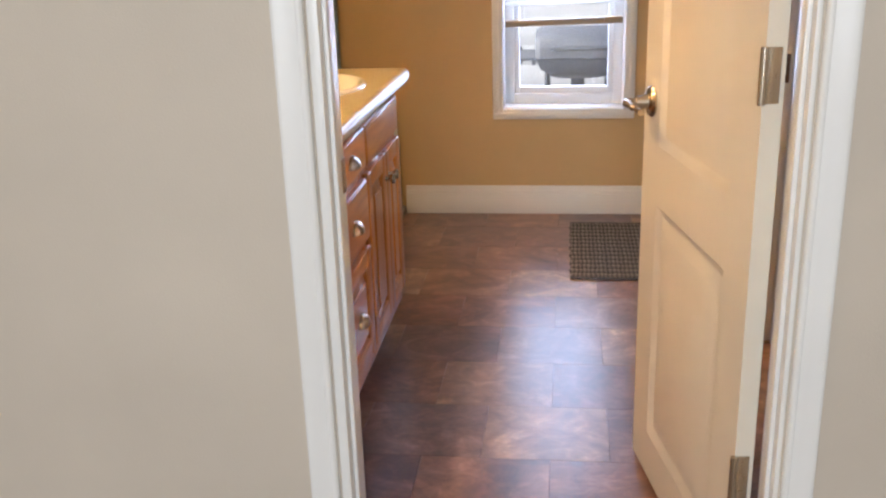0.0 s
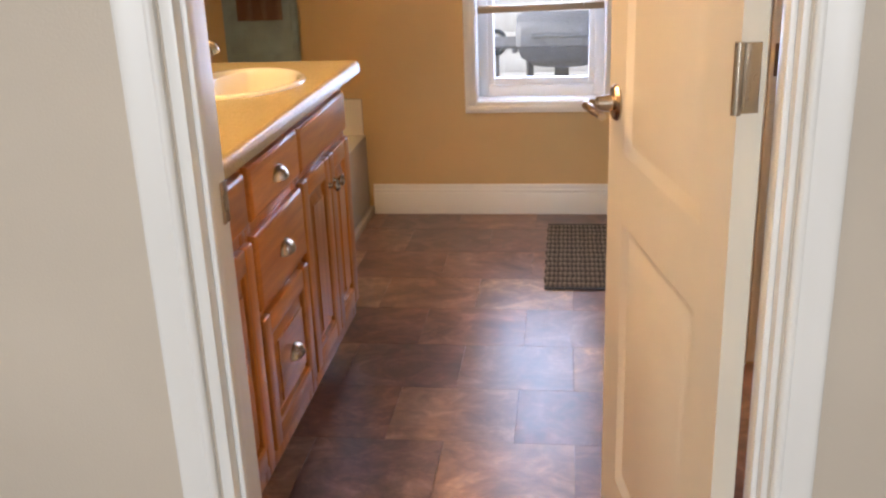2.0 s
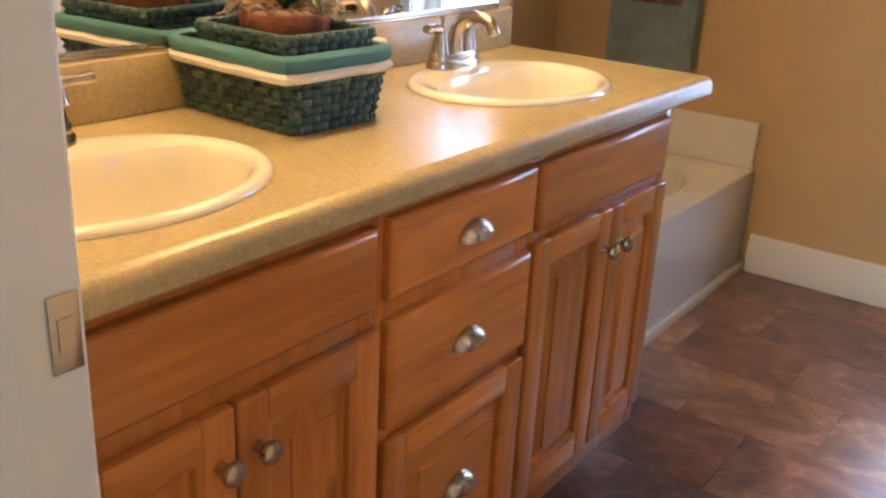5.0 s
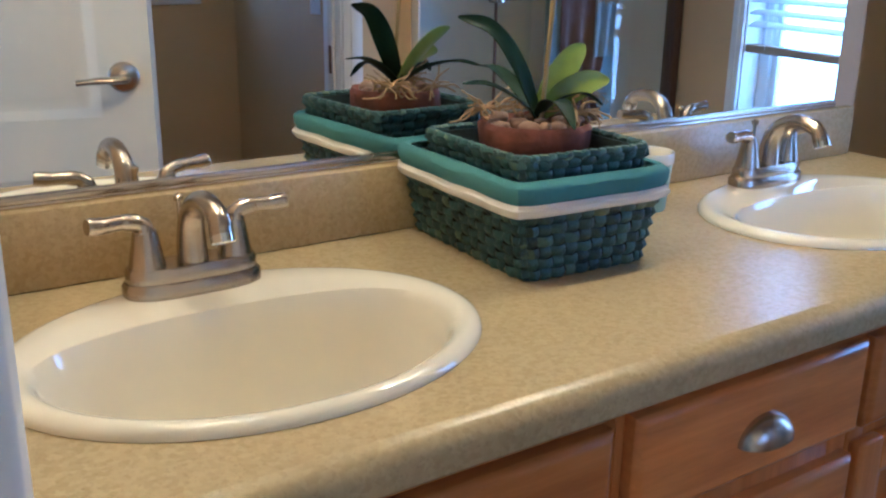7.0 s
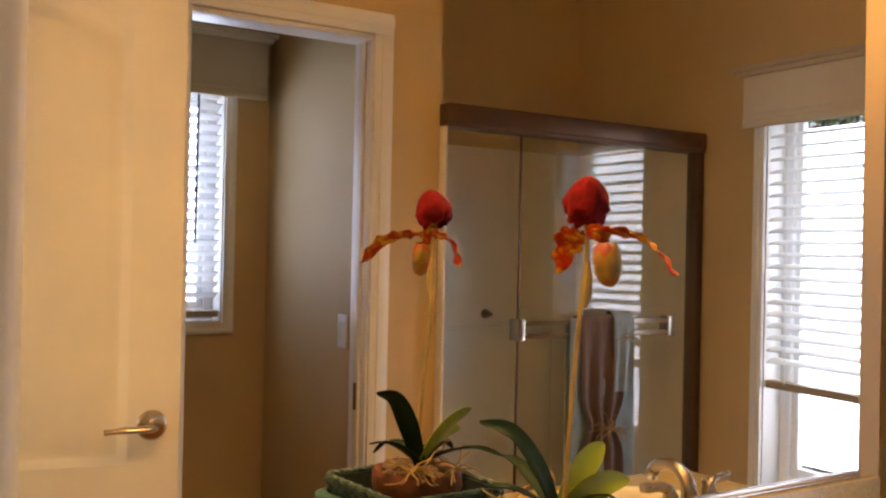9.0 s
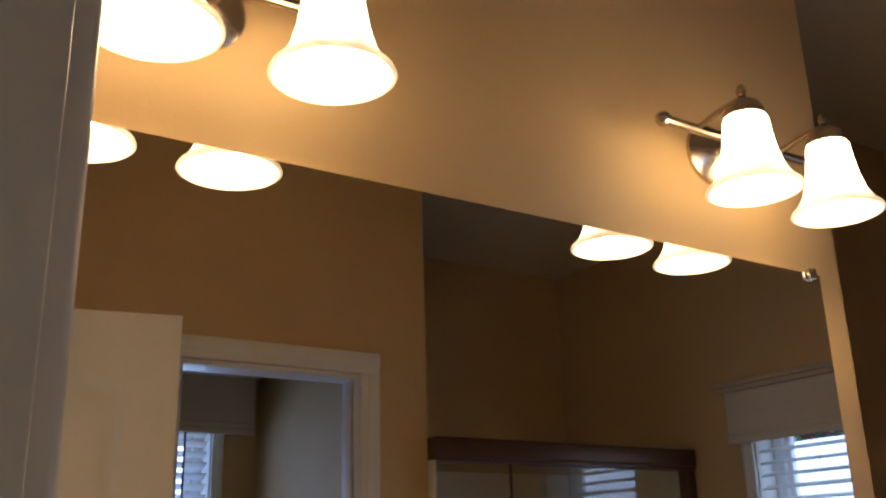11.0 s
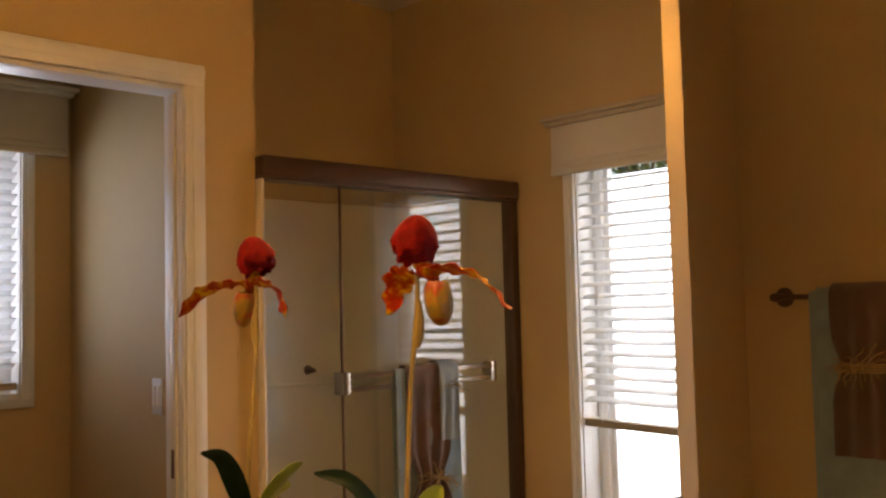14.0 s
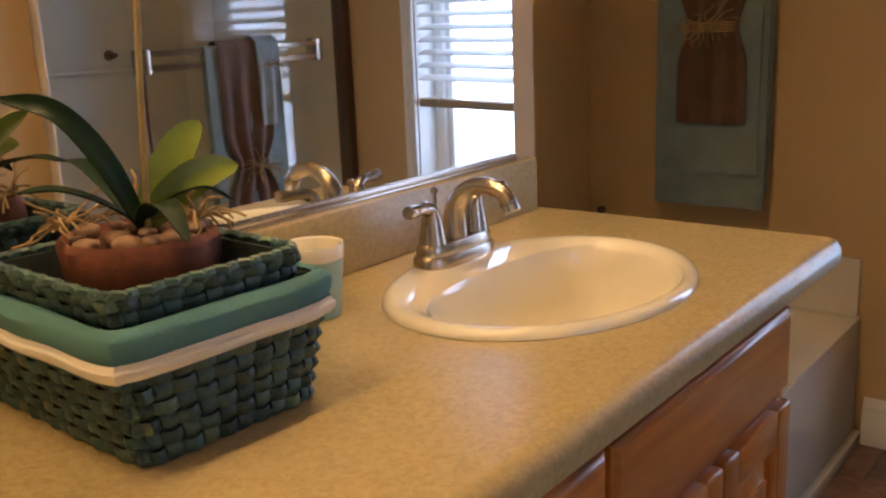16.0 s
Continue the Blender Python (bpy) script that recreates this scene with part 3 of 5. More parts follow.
def door_leaf():
    th = thing("door_1", (0.785, 2.928, 0.0), "white moulded two-panel door standing open, nickel lever", "door", "", S, rz=DA)
    base = PLACE[th]
    def put(name, bm, mat, parent=th, label=""):
        return part(name, moved(bm, base), mat, parent, label)
    # local: x along the leaf, +y the face that shows to the vanity
    h, lx, rx = DT / 2, 0.115, DL - 0.115
    leaf = join(box(0, lx, -h, h, 0.012, 2.03), box(rx, DL, -h, h, 0.012, 2.03), box(lx, rx, 0.011 - h, h - 0.011, 0.012, 2.03),
                *[box(lx, rx, -h, h, z0, z1) for z0, z1 in ((0.012, 0.125), (0.70, 0.835), (1.90, 2.03))])
    put("leaf", leaf, DOOR)
    for face in (1, -1):
        for z0, z1, arch in ((0.125, 0.70, 0), (0.835, 1.90, 1)):
            x0, x1 = 0.115, DL - 0.115
            bm = bmesh.new()
            def ring(ins, d, curve_by):
                pts = [(x0 + ins, z0 + ins), (x1 - ins, z0 + ins)]
                n = 12
                for k in range(n + 1):
                    u = k / n
                    x = x1 - ins + (x0 - x1 + 2 * ins) * u
                    pts.append((x, z1 - ins + curve_by * 0.055 * (math.sin(math.pi * u) - 1 if arch else 0)))
                return [bm.verts.new((x, face * (DT / 2 + d), z)) for x, z in pts]
            rings = [ring(0.0, 0.0, 1), ring(0.004, -0.0012, 1), ring(0.018, -0.0088, 1), ring(0.026, -0.0092, 1), ring(0.052, -0.0025, 1), ring(0.055, -0.002, 1)]
            if arch:
                flat = [bm.verts.new((v.co.x, v.co.y, z1)) for v in rings[0][2:]]
                for i in range(len(flat) - 1):
                    bm.faces.new((rings[0][2 + i], rings[0][3 + i], flat[i + 1], flat[i]))
            for a, b in zip(rings, rings[1:]):
                n = len(a)
                for i in range(n):
                    bm.faces.new((a[i], a[(i + 1) % n], b[(i + 1) % n], b[i]))
            bm.faces.new(rings[-1])
            put("panel", bm, DOOR)
    for face in (1, -1):
        kx, kz = DL - 0.062, 0.925
        y = face * DT / 2
        prof = [(0.0, 0.0), (0.034, 0.0), (0.035, 0.004), (0.030, 0.010), (0.016, 0.013), (0.013, 0.040), (0.0, 0.042)]
        rose = lathe([(r, face * (h + DT / 2)) for r, h in prof], (0, 0, 0), 28, "y")
        lever = tube(curve([(0, y + face * 0.036, 0), (0, y + face * 0.052, 0.0), (-0.02, y + face * 0.062, 0.001), (-0.06, y + face * 0.060, 0.0), (-0.105, y + face * 0.055, -0.004)], 6), [0.011] * 6 + [0.012] * 8 + [0.011] * 6 + [0.009] * 5, 12, 0.75)
        put("lever_handle", moved(join(rose, lever), pose(kx, 0, kz)), NICKEL, th, "brushed nickel lever handle")
    for z in (0.335, 1.068, 1.80):
        h = put("hinge", join(box(-0.0035, -0.0005, -0.009, 0.0155, z - 0.045, z + 0.045, 0.001), lathe([(0.0065, z - 0.046), (0.0065, z + 0.046)], (-0.004, 0.0205, 0), 14)), NICKEL, th, "satin nickel butt hinge")
        put("screws", join(*[lathe([(0.0042, -0.0045), (0.0042, -0.0034)], (0, y, z + dz), 10, "x") for y, dz in ((0.004, -0.03), (-0.004, 0.0), (0.004, 0.03))]), NICKEL, h)
    return th


door_leaf()

# ---- vanity cabinets ----
FX = -0.101


def knob(parent, y, z, x=-0.083):
    part("knob", lathe([(0.0, x), (0.008, x), (0.0065, x + 0.008), (0.006, x + 0.013), (0.0135, x + 0.018), (0.016, x + 0.023), (0.0145, x + 0.028), (0.009, x + 0.0305), (0.0, x + 0.031)], (0, y, z), 20, "x"), NICKEL, parent, "satin nickel knob")


def cup_pull(parent, y, z, x=-0.083):
    """A bin pull: a quarter dome that opens downward, on a thin flange."""
    bm = bmesh.new()
    n, m = 16, 7
    shells = []
    for off in (0.0, -0.0018):
        grid = []
        for j in range(m + 1):
            b = math.pi / 2 * j / m
            row = []
            for i in range(n + 1):
                a = math.pi * i / n
                r = 0.040 + off
                row.append(bm.verts.new((x + (0.024 + off) * math.sin(b) * math.sin(a) ** 0.8 + 0.001, y + r * math.cos(a), z - 0.012 + (0.030 + off) * math.sin(a) * math.cos(b))))
            grid.append(row)
        for a, b in zip(grid, grid[1:]):
            for i in range(n):
                bm.faces.new((a[i], a[i + 1], b[i + 1], b[i]))
        shells.append(grid)
    for i in range(n):
        a, b = shells[0][-1], shells[1][-1]
        bm.faces.new((a[i], a[i + 1], b[i + 1], b[i]))
    bmesh.ops.remove_doubles(bm, verts=bm.verts, dist=1e-5)
    part("cup_pull", bm, NICKEL, parent, "satin nickel cup pull")


def slab_front(name, parent, y0, y1, z0, z1):
    """A solid front whose edge steps and slopes back all round."""
    bm = bmesh.new()
    levels = [(0.0, FX), (0.0, FX + 0.0125), (0.0008, FX + 0.0140), (0.0075, FX + 0.0190), (0.0090, FX + 0.0196), (0.011, FX + 0.0197)]
    rings = [[bm.verts.new((x, y, z)) for y, z in ((y0 + i, z0 + i), (y1 - i, z0 + i), (y1 - i, z1 - i), (y0 + i, z1 - i))] for i, x in levels]
    for a, b in zip(rings, rings[1:]):
        for k in range(4):
            bm.faces.new((a[k], a[(k + 1) % 4], b[(k + 1) % 4], b[k]))
    bm.faces.new(rings[-1])
    bm.faces.new(rings[0])
    return part(name, bm, WOOD_H, parent, "alder front with eased edge")


def panel_door(name, parent, y0, y1, z0, z1, level=False):
    """Stiles and rails round a raised field."""
    w = 0.048
    mat = WOOD_H if level else WOOD_V
    door = part(name, box(FX, FX + 0.004, y0 + 0.002, y1 - 0.002, z0 + 0.002, z1 - 0.002), WOOD_V, parent, "raised-panel alder front")
    for a, b in ((y0, y0 + w), (y1 - w, y1)):
        part("stile", box(FX, FX + 0.018, a, b, z0, z1, 0.005, 3), WOOD_V, door)
    for a, b in ((z1 - w, z1), (z0, z0 + w)):
        part("rail", box(FX, FX + 0.0172, y0 + w, y1 - w, a, b, 0.003), WOOD_H, door)
    bm = bmesh.new()
    a0, a1, b0, b1 = y0 + w, y1 - w, z0 + w, z1 - w
    levels = [(-0.002, FX + 0.0172), (0.003, FX + 0.0165), (0.0075, FX + 0.0125), (0.009, FX + 0.001), (0.0135, FX + 0.001), (0.0145, FX + 0.004), (0.036, FX + 0.0135), (0.037, FX + 0.0170)]
    rings = [[bm.verts.new((x, y, z)) for y, z in ((a0 + i, b0 + i), (a1 - i, b0 + i), (a1 - i, b1 - i), (a0 + i, b1 - i))] for i, x in levels]
    for a, b in zip(rings, rings[1:]):
        for k in range(4):
            bm.faces.new((a[k], a[(k + 1) % 4], b[(k + 1) % 4], b[k]))
    bm.faces.new(rings[-1])
    part("panel", bm, mat, door)
    return door


def unit(name, y0, y1, label, drawers=False):
    """A carcass with a face frame and a recessed plinth."""
    th = thing(name, (-0.33, (y0 + y1) / 2, 0), label, "cabinet", "vanity cabinets")
    part("body", join(box(-0.556, -0.128, y0, y0 + 0.016, 0.097, 0.829), box(-0.556, -0.128, y1 - 0.016, y1, 0.097, 0.829), box(-0.556, -0.186, y0, y0 + 0.016, 0.0, 0.097), box(-0.556, -0.186, y1 - 0.016, y1, 0.0, 0.097), box(-0.556, -0.545, y0 + 0.016, y1 - 0.016, 0.1, 0.829), box(-0.545, -0.128, y0 + 0.016, y1 - 0.016, 0.098, 0.112)), WOOD_V, th)
    f = 0.035
    part("face_frame", join(box(-0.128, FX, y0, y0 + f, 0.095, 0.829, 0.001), box(-0.128, FX, y1 - f, y1, 0.095, 0.829, 0.001), box(-0.128, FX, y0 + f, y1 - f, 0.79, 0.829, 0.001), box(-0.128, FX, y0 + f, y1 - f, 0.095, 0.145, 0.001), box(-0.128, FX, y0 + f, y1 - f, 0.64, 0.70, 0.001), *([box(-0.128, FX, y0 + f, y1 - f, 0.455, 0.505, 0.001)] if drawers else [])), WOOD_V, th)
    part("plinth", box(-0.185, -0.17, y0, y1, 0.0, 0.097), WOOD_H, th, "recessed dark plinth")
    return th


near = unit("vanity_cabinet", 2.945, 3.468, "alder vanity sink cabinet with two raised-panel doors")
slab_front("false_front", near, 2.985, 3.452, 0.690, 0.804)
d = panel_door("cabinet_door", near, 2.985, 3.206, 0.152, 0.657)
knob(d, 3.180, 0.59)
d = panel_door("cabinet_door", near, 3.210, 3.460, 0.152, 0.657)
knob(d, 3.237, 0.59)
mid = unit("vanity_drawer_cabinet", 3.469, 3.850, "alder vanity drawer cabinet with nickel cup pulls", True)
for z0, z1, zc in ((0.692, 0.807, 0.748), (0.492, 0.661, 0.575)):
    d = slab_front("drawer_front", mid, 3.480, 3.843, z0, z1)
    cup_pull(d, 3.664, zc)
d = panel_door("drawer_front", mid, 3.478, 3.843, 0.152, 0.470, True)
cup_pull(d, 3.664, 0.315)
far = unit("vanity_cabinet", 3.851, 4.385, "alder vanity sink cabinet with two raised-panel doors, beside the bathtub")
slab_front("false_front", far, 3.857, 4.350, 0.690, 0.804)
d = panel_door("cabinet_door", far, 3.858, 4.130, 0.154, 0.668)
knob(d, 4.104, 0.592)
d = panel_door("cabinet_door", far, 4.134, 4.368, 0.154, 0.668)
knob(d, 4.160, 0.592)

# ---- worktop with two oval cut-outs, and backsplash ----
CT = 0.87
SX, SAX, SAY = -0.302, 0.175, 0.226
SINKS = (3.200, 4.092)


def worktop():
    th = thing("countertop", (-0.31, 3.69, 0.83), "tan speckled laminate vanity countertop with rounded front edge", "countertop")
    x0, x1, y0, y1 = -0.558, -0.060, 2.944, 4.480
    bm = bmesh.new()
    cuts = [0.5 * (SINKS[0] + SINKS[1])]
    bounds = [(y0, cuts[0], SINKS[0]), (cuts[0], y1, SINKS[1])]
    for a, b, c in bounds:
        n = 64
        inner, outer = [], []
        for k in range(n):
            t = 2 * math.pi * k / n
            inner.append(bm.verts.new((SX + (SAX - 0.02) * math.cos(t), c + (SAY - 0.02) * math.sin(t), CT)))
            dx, dy = math.cos(t), math.sin(t)
            s = min(((x1 - 0.020 - SX) if dx > 0 else (SX - x0)) / max(abs(dx), 1e-6), ((b - c) if dy > 0 else (c - a)) / max(abs(dy), 1e-6))
            outer.append(bm.verts.new((SX + s * dx, c + s * dy, CT)))
        for cx, cy in ((x0, a), (x0, b), (x1 - 0.020, a), (x1 - 0.020, b)):
            corner = Vector((cx, cy, CT))
            min(outer, key=lambda v: (v.co - corner).length).co = corner
        for k in range(n):
            bm.faces.new((inner[k], inner[(k + 1) % n], outer[(k + 1) % n], outer[k]))
    top = join(bm)
    # corners of the sheet that the fans leave open lie under 4 mm of the strip below
    prof = [(x0, CT - 0.001), (x1 - 0.020, CT), (x1 - 0.0123, CT - 0.0015), (x1 - 0.0059, CT - 0.0059), (x1 - 0.0015, CT - 0.0123), (x1, CT - 0.020), (x1, CT - 0.034), (x1 - 0.004, CT - 0.038), (x1 - 0.03, CT - 0.038)]
    edge = bmesh.new()
    lines = [[edge.verts.new((x, y, z)) for x, z in prof[1:]] for y in (y0, y1)]
    for k in range(len(prof) - 2):
        edge.faces.new((lines[0][k], lines[0][k + 1], lines[1][k + 1], lines[1][k]))
    ends = join(box(x0, x1 - 0.006, y1 - 0.012, y1, CT - 0.038, CT - 0.0005, 0.004), box(x0, x1 - 0.03, y0, y0 + 0.01, CT - 0.038, CT - 0.001))
    part("slab", join(top, edge, ends), COUNTER, th)
    part("backsplash", box(x0, x0 + 0.019, y0, y1 - 0.02, CT, 0.957, 0.004), COUNTER, th, "matching laminate backsplash")


worktop()


def basin(y):
    th = thing("sink", (SX, y, CT), "white oval porcelain drop-in bathroom sink", "sink", "vanity sinks")
    bm = bmesh.new()
    n = 72
    rings = []
    # rim outside, rim crown, inner lip, bowl
    for sc, h, sh in ((1.0, 0.0005, 0), (0.997, 0.0035, 0), (0.985, 0.0070, 0), (0.96, 0.0098, 0), (0.93, 0.0108, 0), (0.895, 0.0092, 0.003), (0.86, 0.0045, 0.012), (0.838, -0.005, 0.018), (0.818, -0.026, 0.021), (0.785, -0.066, 0.022), (0.715, -0.104, 0.02), (0.55, -0.127, 0.014), (0.28, -0.135, 0.006), (0.11, -0.137, 0.0)):
        ring = []
        for k in range(n):
            t = 2 * math.pi * k / n
            # the bowl leaves a shelf for the tap at the wall side
            cx = SAX * sc * math.cos(t)
            cy = SAY * sc * math.sin(t)
            if sh:
                back = max(0.0, -math.cos(t))
                cx += back ** 1.5 * 0.062 * min(1, (0.92 - sc) / 0.06) * (sc / 0.86)
            ring.append(bm.verts.new((SX + cx + sh * 0.3, y + cy, CT + h)))
        rings.append(ring)
    for a, b in zip(rings, rings[1:]):
        for k in range(n):
            bm.faces.new((a[k], a[(k + 1) % n], b[(k + 1) % n], b[k]))
    bm.faces.new(rings[-1])
    part("bowl", bm, PORCELAIN, th)
    part("drain", lathe([(0.0, -0.1345), (0.012, -0.1345), (0.015, -0.132), (0.021, -0.133), (0.0225, -0.1365)], (SX + 0.002, y, CT), 24), CHROME, th, "chrome pop-up drain")
    # no opening is cut: a black disc paints the shade inside the overflow
    part("overflow_hole", lathe([(0.006, 0.0), (0.006, 0.003)], (SX + 0.115, y, CT - 0.048), 14, "x"), BLACK, th, "black disc drawn as the overflow hole")
    return th


for y in SINKS:
    basin(y)


def faucet(y, x=-0.449):
    th = thing("faucet", (x, y, CT), "brushed nickel centerset faucet with two lever handles", "faucet", "vanity faucets")
    z = CT + 0.013
    def plate(w, l, z0, z1):
        bm = bmesh.new()
        n = 36
        lo, hi, cap = [], [], []
        for k in range(n):
            t = 2 * math.pi * k / n
            px, py = w * math.copysign(abs(math.cos(t)) ** 0.75, math.cos(t)), l * math.copysign(abs(math.sin(t)) ** 0.55, math.sin(t))
            lo.append(bm.verts.new((x + px, y + py, z0)))
            hi.append(bm.verts.new((x + px, y + py, z1 - 0.004)))
            cap.append(bm.verts.new((x + px * 0.9, y + py * 0.965, z1)))
        for a, b in ((lo, hi), (hi, cap)):
            for k in range(n):
                bm.faces.new((a[k], a[(k + 1) % n], b[(k + 1) % n], b[k]))
        bm.faces.new(cap)
        return bm
    part("base", join(plate(0.027, 0.072, z - 0.006, z + 0.011), plate(0.0235, 0.068, z + 0.011, z + 0.026)), NICKEL, th)
    path = curve([(x + 0.003, y, z + 0.02), (x + 0.002, y, z + 0.05), (x + 0.006, y, z + 0.070), (x + 0.018, y, z + 0.086), (x + 0.040, y, z + 0.096), (x + 0.064, y, z + 0.095), (x + 0.082, y, z + 0.087), (x + 0.089, y, z + 0.074)], 6)
    n = len(path)
    part("spout", tube(path, [0.0165 - 0.0058 * min(1, k / (0.5 * n)) + (0.0012 if k > n - 5 else 0) for k in range(n)], 18), NICKEL, th)
    part("aerator", moved(lathe([(0.0118, -0.002), (0.0122, 0.006), (0.0105, 0.0075), (0.0085, 0.0075), (0.0080, 0.004), (0.0, 0.004)], (0, 0, 0), 18), Matrix.Translation((x + 0.0895, y, z + 0.073)) @ Matrix.Rotation(radians(158), 4, "Y")), CHROME, th)
    part("lift_rod", join(tube([(x - 0.03, y, z + 0.02), (x - 0.03, y, z + 0.082)], 0.0025, 8), lathe([(0.0, 0.0), (0.005, 0.001), (0.0055, 0.006), (0.0, 0.010)], (x - 0.03, y, z + 0.080), 12)), NICKEL, th)
    for s in (-1, 1):
        hy = y + s * 0.046
        h = part("handle", lathe([(0.0195, z + 0.022), (0.0185, z + 0.026), (0.0150, z + 0.046), (0.0125, z + 0.060), (0.0115, z + 0.063), (0.0, z + 0.0635)], (x, hy, 0), 24), NICKEL, th)
        pts = curve([(x, hy, z + 0.057), (x + 0.001, hy + s * 0.005, z + 0.070), (x + 0.003, hy + s * 0.020, z + 0.0745), (x + 0.006, hy + s * 0.039, z + 0.0748), (x + 0.009, hy + s * 0.057, z + 0.0765)], 6)
        part("lever", tube(pts, [0.0115, 0.0115, 0.0112, 0.011, 0.0108, 0.0102] + [0.0088] * 7 + [0.0078] * 6 + [0.0088] * 5 + [0.0080], 14), NICKEL, h)
    return th


faucet(3.197)
faucet(4.108)

# ---- mirror ----
mir = thing("wall_mirror", (-0.557, 3.63, 0.96), "large frameless wall mirror above the vanity backsplash", "mirror")
part("glass", box(-0.5595, -0.5545, 2.945, 4.415, 0.962, 1.938), MIRROR, mir, "clear silvered mirror", smooth=False)
part("bottom_channel", join(box(-0.5595, -0.549, 2.945, 4.415, 0.9575, 0.962, 0.0005), box(-0.5535, -0.549, 2.945, 4.415, 0.962, 0.970, 0.0008)), NICKEL, mir, "satin metal bottom channel")
for y in (4.385,):
    part("clip", join(box(-0.5535, -0.546, y - 0.011, y + 0.011, 1.925, 1.946, 0.002), lathe([(0.0045, -0.546), (0.004, -0.543), (0.0, -0.5425)], (0, y, 1.942), 12, "x")), CHROME, mir, "clear mirror clip with a screw")


# ---- vanity light fixtures ----
def vanity_light(yc):
    th = thing("vanity_light", (-0.56, yc, 2.13), "brushed nickel wall light with two lit alabaster glass bell shades", "wall light", "vanity lights")
    z = 2.13
    part("wall_plate", lathe([(0.0, -0.5595), (0.058, -0.5595), (0.058, -0.552), (0.050, -0.545), (0.030, -0.538), (0.018, -0.530), (0.0, -0.529)], (0, yc, z), 30, "x"), NICKEL, th)
    part("bar", join(tube([(-0.49, yc - 0.178, z), (-0.49, yc + 0.178, z)], 0.0085, 14), tube([(-0.54, yc, z), (-0.49, yc, z)], 0.012, 14),
                     *[moved(lathe([(0.0, 0.0), (0.011, 0.004), (0.0135, 0.012), (0.011, 0.02), (0.006, 0.026), (0.0, 0.03)], (0, 0, 0), 16, "y"), Matrix.Translation((-0.49, yc + s * 0.173, z)) @ (Matrix.Identity(4) if s > 0 else Matrix.Rotation(math.pi, 4, "Z"))) for s in (-1, 1)]), NICKEL, th)
    for s in (-1, 1):
        y = yc + s * 0.106
        x = -0.390
        a = part("arm", join(tube([(-0.49, y, z), (-0.445, y, z + 0.010), (x, y, z + 0.014)], 0.0055, 10), lathe([(0.0, 0.040), (0.006, 0.035), (0.0085, 0.026), (0.006, 0.018), (0.012, 0.012), (0.026, 0.002), (0.033, -0.012), (0.034, -0.026), (0.0, -0.026)], (x, y, z), 20)), NICKEL, th)
        prof = [(0.032, -0.018), (0.036, -0.028), (0.039, -0.055), (0.044, -0.085), (0.052, -0.113), (0.064, -0.134), (0.0735, -0.142), (0.0755, -0.147), (0.071, -0.149), (0.061, -0.139), (0.049, -0.113), (0.041, -0.085), (0.036, -0.055), (0.032, -0.024)]
        seg = 40
        def bell(line):
            bm = bmesh.new()
            rings = [[bm.verts.new((x + q * math.cos(2 * math.pi * k / seg), y + q * math.sin(2 * math.pi * k / seg), z + h)) for k in range(seg)] for q, h in line]
            for p, q in zip(rings, rings[1:]):
                for k in range(seg):
                    bm.faces.new((p[k], p[(k + 1) % seg], q[(k + 1) % seg], q[k]))
            return bm
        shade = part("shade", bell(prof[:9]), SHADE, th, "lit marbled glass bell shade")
        part("inner_face", bell(prof[8:]), SHADE_INSIDE, shade, "creamy inside of the glass shade, given a weaker glow")
        lamp = new("bulb_light", bpy.data.lights.new("bulb_light", "POINT"))
        lamp.data.energy, lamp.data.color, lamp.data.shadow_soft_size = 8.2, (1.0, 0.64, 0.29), 0.025
        lamp.location = (x, y, z - 0.105)


vanity_light(3.193)
vanity_light(4.146)

# ---- bathtub ----
tub = thing("bathtub", (-0.79, 5.09, 0), "cream acrylic alcove bathtub with a flat apron and raised back ledge", "bathtub")
TB0, TB1, TZ = 4.487, FAR - 0.002, 0.36


def tub_shell():
    bm = bmesh.new()
    x0, x1, y0, y1 = -1.138, -0.325, TB0, TB1
    cx, cy = (x0 + x1) / 2, (y0 + y1) / 2
    n = 64
    def sq(ax, ay, p, z, ox=0.0):
        out = []
        for k in range(n):
            t = 2 * math.pi * k / n
            c, s = math.cos(t), math.sin(t)
            out.append(bm.verts.new((cx + ox + ax * math.copysign(abs(c) ** p, c), cy + ay * math.copysign(abs(s) ** p, s), z)))
        return out
    hx, hy = (x1 - x0) / 2, (y1 - y0) / 2
    outer = []
    for k in range(n):
        t = 2 * math.pi * k / n
        c, s = math.cos(t), math.sin(t)
        f = min(hx / max(abs(c), 1e-6), hy / max(abs(s), 1e-6))
        outer.append(bm.verts.new((cx + f * c, cy + f * s, TZ)))
    for px, py in ((x0, y0), (x0, y1), (x1, y0), (x1, y1)):
        corner = Vector((px, py, TZ))
        min(outer, key=lambda v: (v.co - corner).length).co = corner
    rings = [outer, sq(hx - 0.09, hy - 0.13, 0.55, TZ), sq(hx - 0.105, hy - 0.145, 0.55, TZ - 0.012), sq(hx - 0.15, hy - 0.2, 0.6, TZ - 0.18), sq(hx - 0.2, hy - 0.28, 0.65, TZ - 0.29), sq(0.05, 0.08, 1.0, TZ - 0.30)]
    for a, b in zip(rings, rings[1:]):
        for k in range(n):
            bm.faces.new((a[k], a[(k + 1) % n], b[(k + 1) % n], b[k]))
    bm.faces.new(rings[-1])
    return bm


